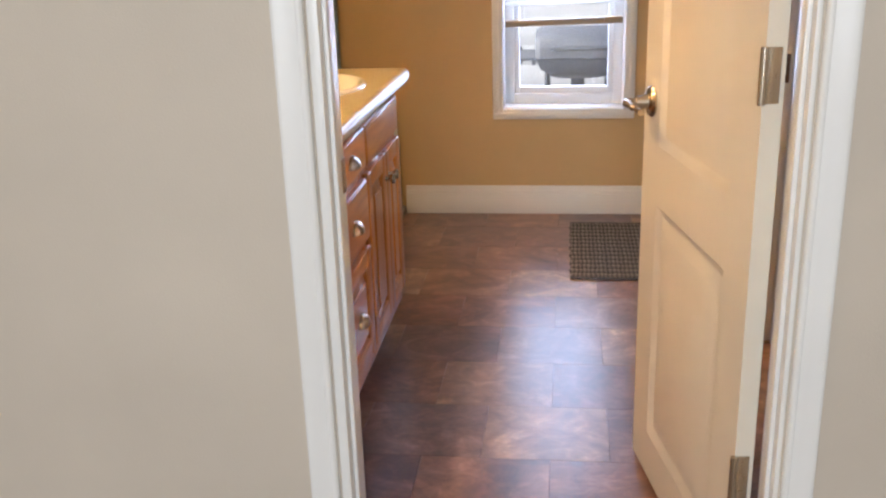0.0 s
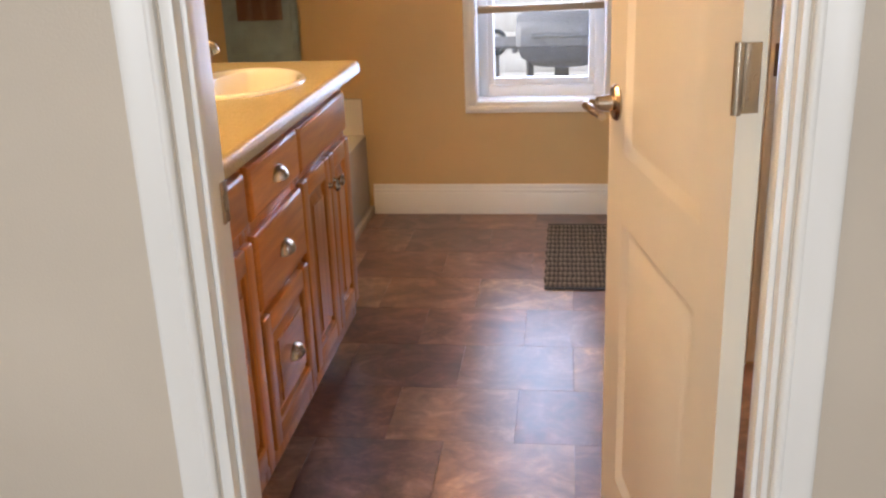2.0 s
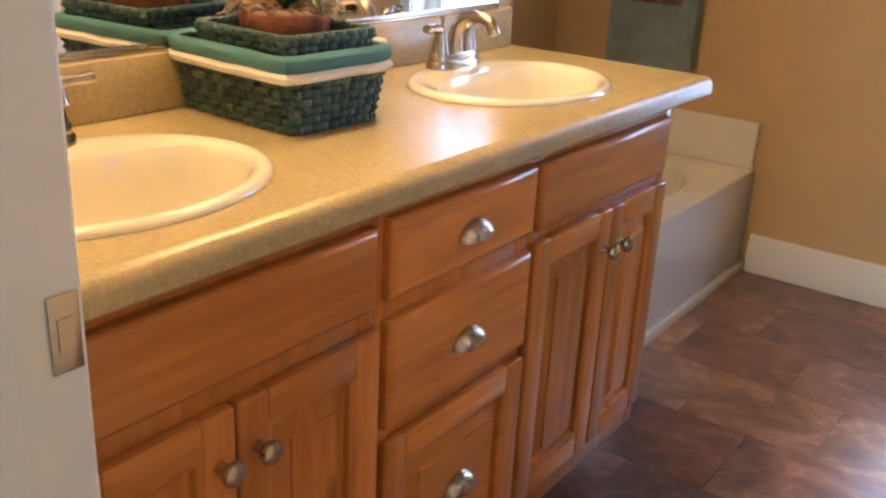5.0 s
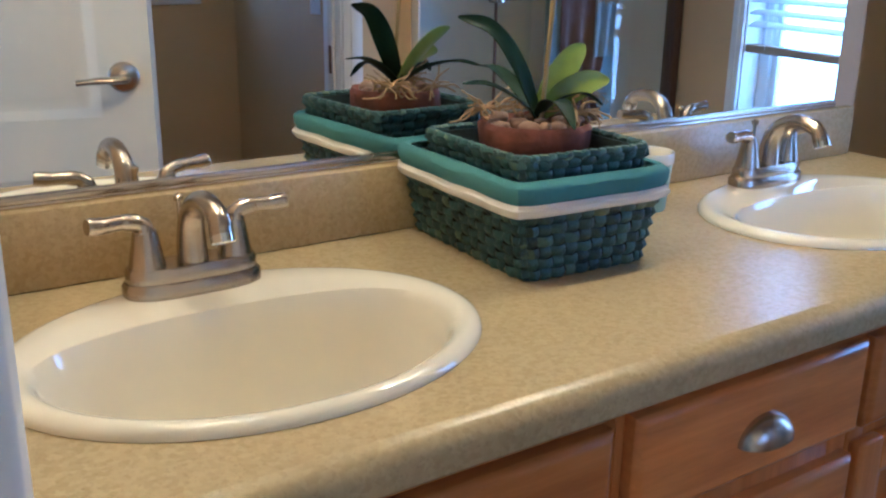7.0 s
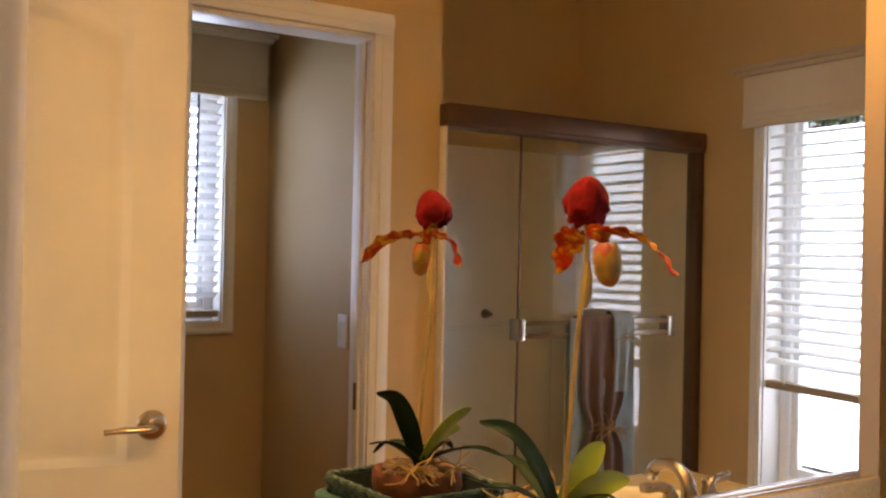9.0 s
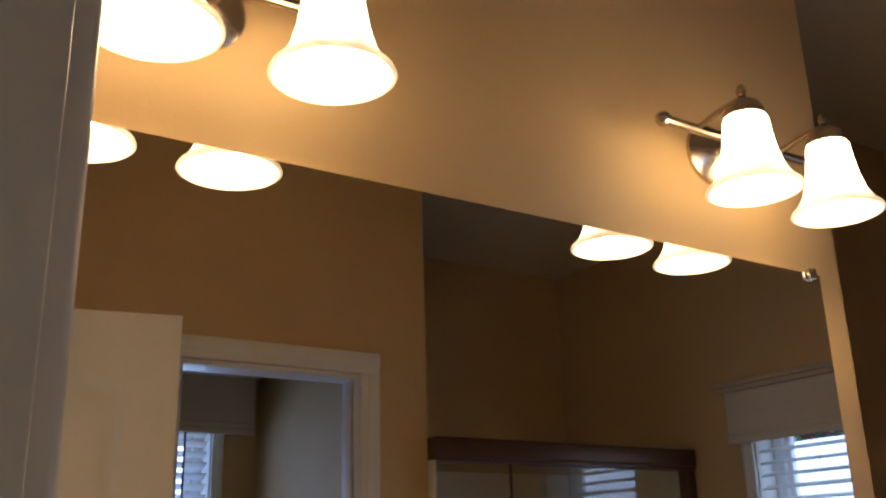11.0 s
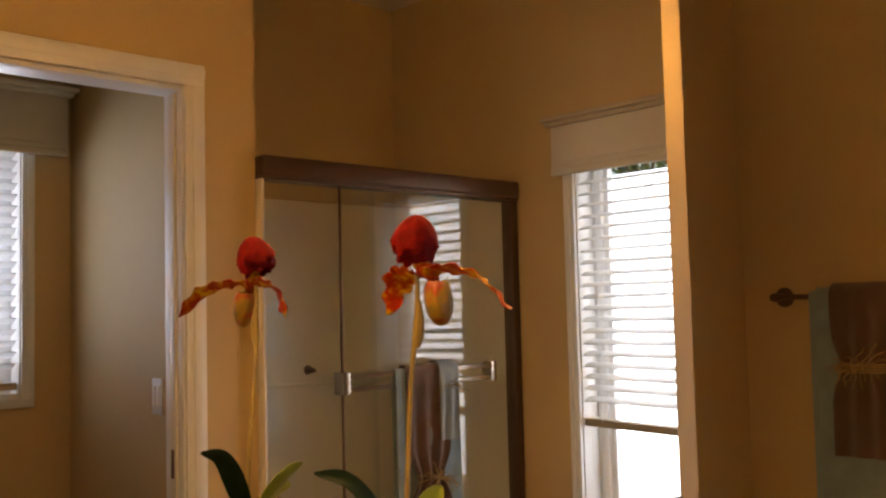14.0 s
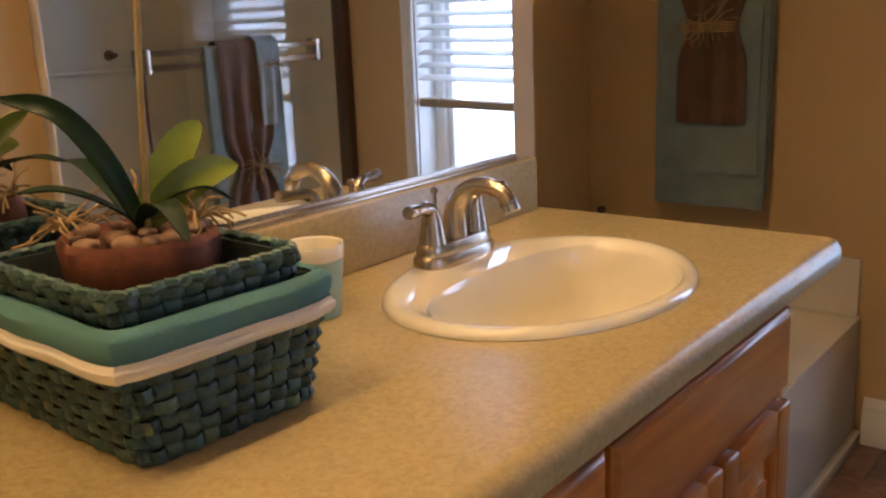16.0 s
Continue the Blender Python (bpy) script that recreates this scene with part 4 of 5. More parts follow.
part("rim_and_bowl", tub_shell(), ACRYLIC, tub)
part("apron", join(box(-0.348, -0.325, TB0, TB1, 0.0, TZ - 0.001, 0.004), box(-0.326, -0.305, TB0, TB1, 0.0, 0.035, 0.004)), ACRYLIC, tub, "flat glossy apron")
part("back_ledge", box(-1.138, -0.332, FAR - 0.018, FAR - 0.002, TZ, 0.52, 0.004), ACRYLIC, tub, "upstand against the wall")
part("back_ledge", box(-1.139, -1.123, TB0 + 0.01, FAR - 0.018, TZ, 0.52, 0.004), ACRYLIC, tub, "upstand against the wall")

# ---- shower ----
sh = thing("shower", (1.2, 5.1, 0), "glass shower enclosure with sliding doors and bronze header", "shower")
PANEL = painted("shower_surround", (0.89, 0.83, 0.70), 0.2, 20, 0.02, 0.03)
part("surround", join(box(1.745, 1.76, 4.53, FAR, 0.08, 1.79, 0.003), box(1.06, 1.745, 4.53, 4.542, 0.08, 1.79, 0.003), box(1.06, 1.745, FAR - 0.012, FAR, 0.08, 1.79, 0.003), box(1.72, 1.746, 4.543, FAR - 0.013, 1.02, 1.035, 0.004)), PANEL, sh, "white shower wall panels")
part("pan", join(box(0.985, 1.76, 4.532, FAR, 0.0, 0.05, 0.004), box(0.985, 1.08, 4.532, FAR, 0.05, 0.11, 0.008)), PANEL, sh, "white shower pan with curb")
part("header", join(box(0.990, 1.075, 4.532, FAR - 0.002, 1.757, 1.824, 0.010, 3), box(0.998, 1.067, 4.534, FAR - 0.004, 1.747, 1.758)), BRONZE, sh, "dark bronze header rail")
part("side_jamb", box(1.005, 1.060, FAR - 0.04, FAR - 0.003, 0.11, 1.75, 0.003), BRONZE, sh, "dark bronze wall jamb")
part("side_jamb", box(1.005, 1.060, 4.533, 4.541, 0.11, 1.75, 0.002), PANEL, sh, "white wall jamb")
part("edge_seal", box(1.016, 1.026, 4.845, 4.851, 0.12, 1.752, 0.001), BRONZE, sh, "dark edge seal of the sliding panel")
for name, x, a, b in (("outer_panel", 1.018, 4.85, FAR - 0.042), ("inner_panel", 1.045, 4.556, 5.02)):
    g = part(name, box(x, x + 0.006, a, b, 0.12, 1.752), SHOWER_GLASS, sh, "clear sliding glass panel", smooth=False)
    g.visible_shadow = False
part("towel_rail", join(box(0.968, 0.979, 4.839, 5.511, 1.098, 1.115, 0.003), box(0.968, 0.979, 4.839, 5.511, 1.055, 1.072, 0.003), box(0.966, 1.017, 4.81, 4.84, 1.048, 1.122, 0.003), box(0.966, 1.017, 5.51, 5.54, 1.048, 1.122, 0.003)), NICKEL, sh, "double satin metal towel rail")
part("valve", join(lathe([(0.0, 1.745), (0.02, 1.745), (0.019, 1.738), (0.010, 1.735), (0.010, 1.70), (0.0, 1.695)], (0, 5.22, 1.085), 20, "x")), BRONZE, sh, "dark shower valve knob")

# ---- woven baskets with the orchid ----
def reed_material(name, dark, light, odd):
    m, nt, b = shader(name)
    geo = nt.nodes.new("ShaderNodeNewGeometry")
    v = coords(nt, (60, 60, 60))
    col = ramp(nt, geo.outputs["Random Per Island"], [(0.0, dark), (0.45, tuple((a + c) / 2 for a, c in zip(dark, light))), (0.85, light), (1.0, odd)])
    fine = noise_of(nt, v, 6, 4)
    col = mixed(nt, 0.4, col, ramp(nt, fine, [(0.3, dark), (0.7, light)]))
    nt.links.new(col, b.inputs["Base Color"])
    b.inputs["Roughness"].default_value = 0.45
    bump(nt, b, fine, 0.4)
    return m


REED = reed_material("teal_woven_reed", (0.005, 0.018, 0.020), (0.070, 0.150, 0.140), (0.19, 0.22, 0.10))
TEAL = painted("teal_cotton", (0.095, 0.245, 0.265), 0.9, 700, 0.6, 0.08)
IVORY = painted("ivory_ribbon", (0.80, 0.76, 0.68), 0.75, 500, 0.3, 0.04)


def strip(bm, a, b, up, out, w, t, bow):
    """One reed from a to b that bows outwards; a closed strip."""
    n = 5
    rows = []
    for k in range(n):
        u = k / (n - 1)
        p = a.lerp(b, u) + out * (bow * math.sin(math.pi * u))
        rows.append([bm.verts.new(p + up * (w / 2)), bm.verts.new(p + up * (w / 4) + out * t), bm.verts.new(p - up * (w / 4) + out * t), bm.verts.new(p - up * (w / 2))])
    for p, q in zip(rows, rows[1:]):
        for i in range(3):
            bm.faces.new((p[i], q[i], q[i + 1], p[i + 1]))


def woven_side(bm, a0, a1, b0, b1, cols, rows, out):
    """Weave between the lower edge a0-a1 and the upper edge b0-b1: reeds over and under uprights."""
    for j in range(rows):
        lo, hi = j / rows, (j + 1) / rows
        for i in range(cols):
            f0, f1 = i / cols, (i + 1) / cols
            mid = (lo + hi) / 2
            p, q = a0.lerp(b0, mid), a1.lerp(b1, mid)
            up = ((b0 - a0) / rows)
            if (i + j) % 2 == 0:
                strip(bm, p.lerp(q, f0 - 0.12 / cols), p.lerp(q, f1 + 0.12 / cols), up.normalized(), out, up.length * 0.88, 0.0016, 0.0058)
            else:
                # the upright shows here
                side = (q - p).normalized()
                strip(bm, a0.lerp(a1, (f0 + f1) / 2).lerp(b0.lerp(b1, (f0 + f1) / 2), lo - 0.1 / rows), a0.lerp(a1, (f0 + f1) / 2).lerp(b0.lerp(b1, (f0 + f1) / 2), hi + 0.1 / rows), side, out, (q - p).length / cols * 0.80, 0.0014, 0.0042)


def rect(cx, cy, hx, hy, z, turn):
    c, s = math.cos(turn), math.sin(turn)
    return [Vector((cx + c * x - s * y, cy + s * x + c * y, z)) for x, y in ((-hx, -hy), (hx, -hy), (hx, hy), (-hx, hy))]


def braid(pts, r, per=16):
    """A rim of short overlapping stitches along the corners given."""
    some = []
    for a, b in zip(pts, pts[1:] + pts[:1]):
        d = (b - a) / per
        n = d.cross(Vector((0, 0, 1))).normalized()
        for k in range(per):
            p = a.lerp(b, (k + 0.5) / per)
            s = 1 if k % 2 else -1
            e = d * 0.78
            some.append(tube([p - e + n * r * 0.5 * s - Vector((0, 0, r * 0.35)), p - e * 0.3 + n * r * 0.2 * s + Vector((0, 0, r * 0.25)), p + e * 0.4 - n * r * 0.2 * s + Vector((0, 0, r * 0.2)), p + e - n * r * 0.5 * s - Vector((0, 0, r * 0.4))], [r * 0.55, r, r * 0.95, r * 0.5], 7))
    return join(*some)


def shell_box(lower, upper, t):
    """Thin slanted walls with a floor, open at the top."""
    bm = bmesh.new()
    mid_lo, mid_hi = sum(lower, Vector()) / 4, sum(upper, Vector()) / 4
    def inset(p, c):
        return p + (Vector((c.x, c.y, p.z)) - p).normalized() * t
    lo, hi = [bm.verts.new(p) for p in lower], [bm.verts.new(p) for p in upper]
    hi2 = [bm.verts.new(inset(p, mid_hi)) for p in upper]
    lo2 = [bm.verts.new(inset(p, mid_lo) + Vector((0, 0, t))) for p in lower]
    for k in range(4):
        j = (k + 1) % 4
        bm.faces.new((lo[k], lo[j], hi[j], hi[k]))
        bm.faces.new((hi[k], hi[j], hi2[j], hi2[k]))
        bm.faces.new((hi2[k], hi2[j], lo2[j], lo2[k]))
    bm.faces.new(lo)
    bm.faces.new(lo2)
    return bm


def soften(bm, cx, cy, low, high, z0, z1, turn, p=11.0):
    """Rounds the upright corners of what follows the basket's sides."""
    c, s = math.cos(turn), math.sin(turn)
    for v in bm.verts:
        u = min(1.2, max(0.0, (v.co.z - z0) / (z1 - z0)))
        hx, hy = low[0] + (high[0] - low[0]) * u, low[1] + (high[1] - low[1]) * u
        x, y = v.co.x - cx, v.co.y - cy
        a, b = abs(c * x + s * y) / hx, abs(c * y - s * x) / hy
        top = max(a, b, 1e-6)
        f = top / (a ** p + b ** p) ** (1 / p) if top > 0.3 else 1.0
        v.co.x, v.co.y = cx + x * f, cy + y * f
    return bm


def basket(name, cx, cy, low, high, z0, z1, turn, cols, rows, label):
    th = thing(name, (cx, cy, z0), label, "basket")
    lower, upper = rect(cx, cy, *low, z0, turn), rect(cx, cy, *high, z1, turn)
    def soft(bm):
        return soften(bm, cx, cy, low, high, z0, z1, turn)
    # added backing, coloured dark so that the weave gaps read as shade
    part("liner_shell", soft(shell_box([p.lerp(Vector((cx, cy, p.z)), 0.03) for p in lower], [p.lerp(Vector((cx, cy, p.z)), 0.03) for p in upper], 0.004)), painted("reed_backing_shade", (0.012, 0.022, 0.02), 0.8, 200, 0.5, 0.1), th)
    for k in range(4):
        j = (k + 1) % 4
        bm = bmesh.new()
        out = ((lower[k] + lower[j]) / 2 - Vector((cx, cy, z0))).normalized()
        woven_side(bm, lower[k], lower[j], upper[k], upper[j], cols[k % 2], rows, out)
        part("woven_side", soft(bm), REED, th, kind="stuff")
    for a, b in zip(lower, upper):
        some = []
        for k in range(rows):
            p, q = a.lerp(b, k / rows), a.lerp(b, (k + 1) / rows)
            o = Vector((a.x - cx, a.y - cy, 0)).normalized() * 0.003
            some.append(tube([p + o * 0.3, p.lerp(q, 0.5) + o, q + o * 0.3], [0.0035, 0.0062, 0.0035], 7))
        part("corner_reed", soft(join(*some)), REED, th)
    part("rim", soft(braid(upper, 0.0052)), REED, th)
    return th, upper


TURN = radians(-3.0)
BX, BY = -0.412, 3.604
big, _ = basket("woven_basket", BX, BY, (0.120, 0.083), (0.130, 0.104), CT, 0.975, TURN, (14, 10), 8, "dark teal woven reed basket with teal fabric liner on the countertop")


def band(lo, hi, z0, z1, out, sag=0.0):
    """A cloth band that wraps the basket, with soft waves."""
    bm = bmesh.new()
    a, b = rect(BX, BY, *lo, z0, TURN), rect(BX, BY, *hi, z1, TURN)
    n = 26
    low, top, inn = [], [], []
    for k in range(4):
        for i in range(n):
            u = i / n
            p, q = a[k].lerp(a[(k + 1) % 4], u), b[k].lerp(b[(k + 1) % 4], u)
            o = (p - Vector((BX, BY, z0)))
            o.z = 0
            o.normalize()
            wob = 0.0006 * math.sin(5 * u * math.pi + k * 2.1) + 0.0010 * noise.noise(Vector((u * 7, k * 3.0, z0 * 40)))
            low.append(bm.verts.new(p + o * wob + Vector((0, 0, sag * math.sin(math.pi * u) * (-1 if k != 1 else 1)))))
            top.append(bm.verts.new(q + o * wob + Vector((0, 0, 0.0025 * noise.noise(Vector((u * 5, k * 4.0, 2.0)))))))
            inn.append(bm.verts.new(q - o * out + Vector((0, 0, 0.002))))
    m = len(low)
    mids = [bm.verts.new(l.co.lerp(t.co, 0.5) + (l.co - Vector((BX, BY, l.co.z))).normalized() * 0.004) for l, t in zip(low, top)]
    high_ring = [bm.verts.new(l.co.lerp(t.co, 0.86) + (l.co - Vector((BX, BY, l.co.z))).normalized() * 0.0032) for l, t in zip(low, top)]
    crest = [bm.verts.new(t.co.lerp(i.co, 0.45) + Vector((0, 0, 0.003))) for t, i in zip(top, inn)]
    for ra, rb in ((low, mids), (mids, high_ring), (high_ring, top), (top, crest), (crest, inn)):
        for i in range(m):
            bm.faces.new((ra[i], ra[(i + 1) % m], rb[(i + 1) % m], rb[i]))
    return soften(bm, BX, BY, (0.120, 0.083), (0.130, 0.104), CT, 0.975, TURN)


part("liner", band((0.1335, 0.1065), (0.1365, 0.1115), 0.955, 0.981, 0.016, 0.001), TEAL, big, "teal cotton liner folded over the rim")
part("ribbon", band((0.1368, 0.1090), (0.1388, 0.1115), 0.946, 0.957, 0.003, 0.0005), IVORY, big, "ivory ribbon trim")
basket("woven_basket", BX + 0.02, BY - 0.008, (0.084, 0.072), (0.101, 0.090), 0.945, 1.005, TURN, (11, 9), 5, "small dark teal woven reed tray basket holding the orchid")

BARK = painted("red_bark_dish", (0.19, 0.062, 0.032), 0.75, 60, 0.9, 0.25, spread=30)
PEBBLE = painted("tan_pebbles", (0.27, 0.165, 0.10), 0.55, 80, 0.3, 0.2, spread=40)
RAFFIA = painted("dry_raffia", (0.42, 0.28, 0.12), 0.8, 300, 0.3, 0.2, spread=40)
LEAF_D = painted("orchid_leaf_dark", (0.009, 0.026, 0.009), 0.48, 40, 0.2, 0.18, spread=18)
LEAF_D.node_tree.nodes["Principled BSDF"].inputs["Specular IOR Level"].default_value = 0.12
LEAF_L = painted("orchid_leaf_light", (0.185, 0.245, 0.020), 0.42, 40, 0.2, 0.12, spread=18)
STEM = painted("orchid_stem", (0.34, 0.25, 0.09), 0.55, 80, 0.2, 0.15, spread=20)
RED = painted("orchid_red_sepal", (0.15, 0.004, 0.007), 0.75, 120, 0.8, 0.22, spread=60)
RED.node_tree.nodes["Principled BSDF"].inputs["Specular IOR Level"].default_value = 0.1


def petal_material():
    m, nt, b = shader("orchid_spotted_petal")
    v = coords(nt)
    n = noise_of(nt, v, 55, 3, 0.6)
    nt.links.new(ramp(nt, n, [(0.38, (0.26, 0.014, 0.007)), (0.49, (0.34, 0.060, 0.009)), (0.62, (0.48, 0.29, 0.024))]), b.inputs["Base Color"])
    b.inputs["Specular IOR Level"].default_value = 0.15
    b.inputs["Roughness"].default_value = 0.55
    return m


PETAL = petal_material()


def pouch_material():
    m, nt, b = shader("orchid_pouch")
    v = coords(nt)
    n = noise_of(nt, v, 38, 3, 0.55)
    nt.links.new(ramp(nt, n, [(0.36, (0.30, 0.035, 0.012)), (0.47, (0.24, 0.135, 0.018)), (0.66, (0.14, 0.105, 0.02))]), b.inputs["Base Color"])
    b.inputs["Roughness"].default_value = 0.45
    bump(nt, b, noise_of(nt, v, 160, 3), 0.2)
    return m


POUCH = pouch_material()
orchid = thing("potted_orchid", (BX + 0.012, BY, 0.985), "red slipper orchid in a bark dish with pebbles and raffia", "plant")
PX, PY = BX + 0.016, BY - 0.004


def rough_lathe(profile, center, seed, seg=40, amp=0.004):
    bm = lathe(profile, (0, 0, 0), seg)
    for v in bm.verts:
        v.co += v.co.normalized() * amp * (noise.noise(v.co * 40 + Vector((seed, 0, 0))))
        v.co += Vector(center)
    return bm


part("bark_dish", rough_lathe([(0.0, -0.035), (0.052, -0.035), (0.064, 0.0), (0.066, 0.02), (0.062, 0.026), (0.055, 0.02), (0.0, 0.012)], (PX, PY, 1.0), 3, 44, 0.005), BARK, orchid, "red-brown bark dish")
rng = random.Random(5)
for i in range(34):
    a, r = rng.uniform(0, 6.28), 0.05 * math.sqrt(rng.random())
    s = rng.uniform(0.007, 0.013)
    bm = bmesh.new()
    bmesh.ops.create_icosphere(bm, subdivisions=2, radius=1)
    sc = Vector((s, s * rng.uniform(0.7, 1.1), s * rng.uniform(0.5, 0.75)))
    for v in bm.verts:
        v.co = Vector((v.co.x * sc.x, v.co.y * sc.y, v.co.z * sc.z)) * (1 + 0.15 * noise.noise(v.co * 1.5 + Vector((i, 0, 0))))
    part("pebble", moved(bm, pose(PX + r * math.cos(a), PY + r * math.sin(a), 1.022 + rng.uniform(-0.003, 0.006), 0, 0, math.degrees(a))), PEBBLE, orchid)


def tuft(parent, name, center, count, size, seed, mat=RAFFIA, flat=0.5, thick=0.0012):
    """A loose knot of dry fibres: each one a bent thread."""
    r = random.Random(seed)
    some = []
    for i in range(count):
        a = r.uniform(0, 6.28)
        p = Vector(center) + Vector((r.uniform(-1, 1), r.uniform(-1, 1), 0)) * size * 0.25
        pts = [p]
        d = Vector((math.cos(a), math.sin(a), r.uniform(0.0, 0.9)))
        for k in range(4):
            d = (d + Vector((r.uniform(-0.7, 0.7), r.uniform(-0.7, 0.7), r.uniform(-0.7, 0.25)))).normalized()
            q = pts[-1] + d * size * r.uniform(0.25, 0.5)
            q.z = max(q.z, center[2] - size * flat)
            pts.append(q)
        some.append(tube(curve(pts, 4), thick, 5))
    return part(name, join(*some), mat, parent, "dry raffia threads", kind="stuff")


tuft(orchid, "raffia", (PX + 0.030, PY + 0.040, 1.034), 22, 0.026, 11)
tuft(orchid, "raffia", (PX - 0.052, PY - 0.034, 1.036), 22, 0.028, 12)
tuft(orchid, "raffia", (PX - 0.06, PY + 0.03, 1.03), 12, 0.026, 13)


def leaf(points, width, mat, name="leaf", fold=0.25, up=(0, 0, 1), tip=1.6):
    """A strap leaf along points: folded along the midrib, tapered to its tip, with thickness."""
    line = curve(points, 6)
    n = len(line)
    bm = bmesh.new()
    rows = []
    for i, p in enumerate(line):
        u = i / (n - 1)
        d = (line[min(i + 1, n - 1)] - line[max(i - 1, 0)]).normalized()
        side = d.cross(Vector(up))
        side = side.normalized() if side.length > 1e-4 else Vector((1, 0, 0))
        nor = side.cross(d).normalized()
        w = width * (0.45 + 0.55 * math.sin(min(1, u * 1.9) * math.pi / 2)) * max(0.02, 1 - u ** tip) ** 0.6
        rows.append([p - side * w + nor * w * fold, p - side * w * 0.5 + nor * w * fold * 0.35, p, p + side * w * 0.5 + nor * w * fold * 0.35, p + side * w + nor * w * fold])
        rows[-1] = [bm.verts.new(q) for q in rows[-1]] + [bm.verts.new(q - nor * 0.0012) for q in rows[-1]]
    for a, b in zip(rows, rows[1:]):
        for k in range(4):
            bm.faces.new((a[k], a[k + 1], b[k + 1], b[k]))
            bm.faces.new((a[5 + k], b[5 + k], b[6 + k], a[6 + k]))
        bm.faces.new((a[0], b[0], b[5], a[5]))
        bm.faces.new((a[4], a[9], b[9], b[4]))
    bm.faces.new((rows[0][0], rows[0][5], rows[0][6], rows[0][1]))
    return part(name, bm, mat, orchid, "glossy strap leaf")


B = Vector((PX - 0.002, PY + 0.004, 1.03))


def spray(dx, dy, dz, arch, width, mat, up, tip):
    """A leaf from the plant's heart to an offset, arched on the way."""
    e = Vector((dx, dy, dz))
    leaf([B, B + e * 0.33 + Vector((0, 0, arch)), B + e * 0.68 + Vector((0, 0, arch * 1.1)), B + e], width, mat, up=up, tip=tip)


leaf([B, B + Vector((-0.008, -0.024, 0.056)), B + Vector((-0.020, -0.054, 0.100)), B + Vector((-0.033, -0.092, 0.114))], 0.0178, LEAF_D, up=(0.85, 0.25, 0.4), tip=1.6)
spray(-0.012, 0.080, 0.078, 0.008, 0.0175, LEAF_L, (0.9, -0.3, 0.4), 3.2)
spray(-0.165, 0.030, 0.040, 0.014, 0.013, LEAF_D, (0, 0, 1), 2.2)
spray(0.095, -0.025, 0.002, 0.020, 0.013, LEAF_D, (0, 0, 1), 2.4)
spray(0.028, 0.086, 0.040, 0.010, 0.017, LEAF_L, (0.9, 0, 0.4), 3.2)
spray(0.030, 0.075, 0.012, 0.016, 0.015, LEAF_D, (0, 0, 1), 2.6)
spray(-0.019, -0.094, 0.042, 0.010, 0.011, LEAF_D, (0.2, 0, 1), 2.4)
FT = Vector((-0.384, 3.627, 1.361))
part("stem", tube(curve([B + Vector((0.008, 0.0, -0.01)), B + Vector((0.010, 0.006, 0.10)), B + Vector((0.008, 0.016, 0.20)), FT + Vector((0, 0, -0.03)), FT], 6), 0.0029, 8), STEM, orchid, "slender pale stem")
part("bud_sheath", tube([FT + Vector((0.001, -0.002, -0.085)), FT + Vector((0.003, -0.001, -0.07)), FT + Vector((0.004, 0.0, -0.05)), FT + Vector((0.003, 0, -0.03))], [0.003, 0.0065, 0.0055, 0.002], 8), STEM, orchid)


def shell_petal(center, size, mat, name, label, tilt, lo, hi, seed, ruffle=0.10):
    """A hooded petal: part of an egg-shaped shell with a ruffled edge and veins."""
    bm = bmesh.new()
    n, m = 36, 14
    for sgn in (1.0, 0.95):
        rows = []
        for j in range(m + 1):
            b = math.pi * (lo + (hi - lo) * j / m)
            row = []
            for i in range(n):
                a = 2 * math.pi * i / n
                p = Vector((math.sin(b) * math.cos(a), math.sin(b) * math.sin(a), math.cos(b)))
                peak = 0.22 * max(0.0, p.z) ** 5 - 0.16 * max(0.0, -p.z) if ruffle > 0.08 else 0.0
                f = sgn * (1 + peak + ruffle * (j / m) ** 2 * noise.noise(p * 4 + Vector((seed, 0, 0))) * 2 + 0.03 * math.sin(7 * a + 2 * math.sin(3 * b)) * math.sin(b))
                row.append(bm.verts.new((p.x * size[0] * f, p.y * size[1] * f, p.z * size[2] * f)))
            rows.append(row)
        for p, q in zip(rows, rows[1:]):
            for i in range(n):
                bm.faces.new((p[i], p[(i + 1) % n], q[(i + 1) % n], q[i]))
    bmesh.ops.remove_doubles(bm, verts=bm.verts, dist=1e-5)
    part(name, moved(bm, pose(*center, *tilt)), mat, orchid, label)


shell_petal((FT.x - 0.002, FT.y, FT.z + 0.034), (0.0275, 0.027, 0.030), RED, "hood_sepal", "deep red hooded sepal", (6, 18, 0), 0.0, 0.74, 4, 0.17)
shell_petal((FT.x + 0.034, FT.y + 0.002, FT.z - 0.030), (0.017, 0.016, 0.030), POUCH, "pouch", "yellow-brown slipper pouch", (0, 168, 0), 0.0, 0.74, 9, 0.05)
part("column", tube([FT + Vector((0.0, 0.0, 0.016)), FT + Vector((0.010, 0.002, 0.006)), FT + Vector((0.020, 0.004, 0.002)), FT + Vector((0.026, 0.005, -0.008))], [0.006, 0.011, 0.010, 0.006], 10), PETAL, orchid)


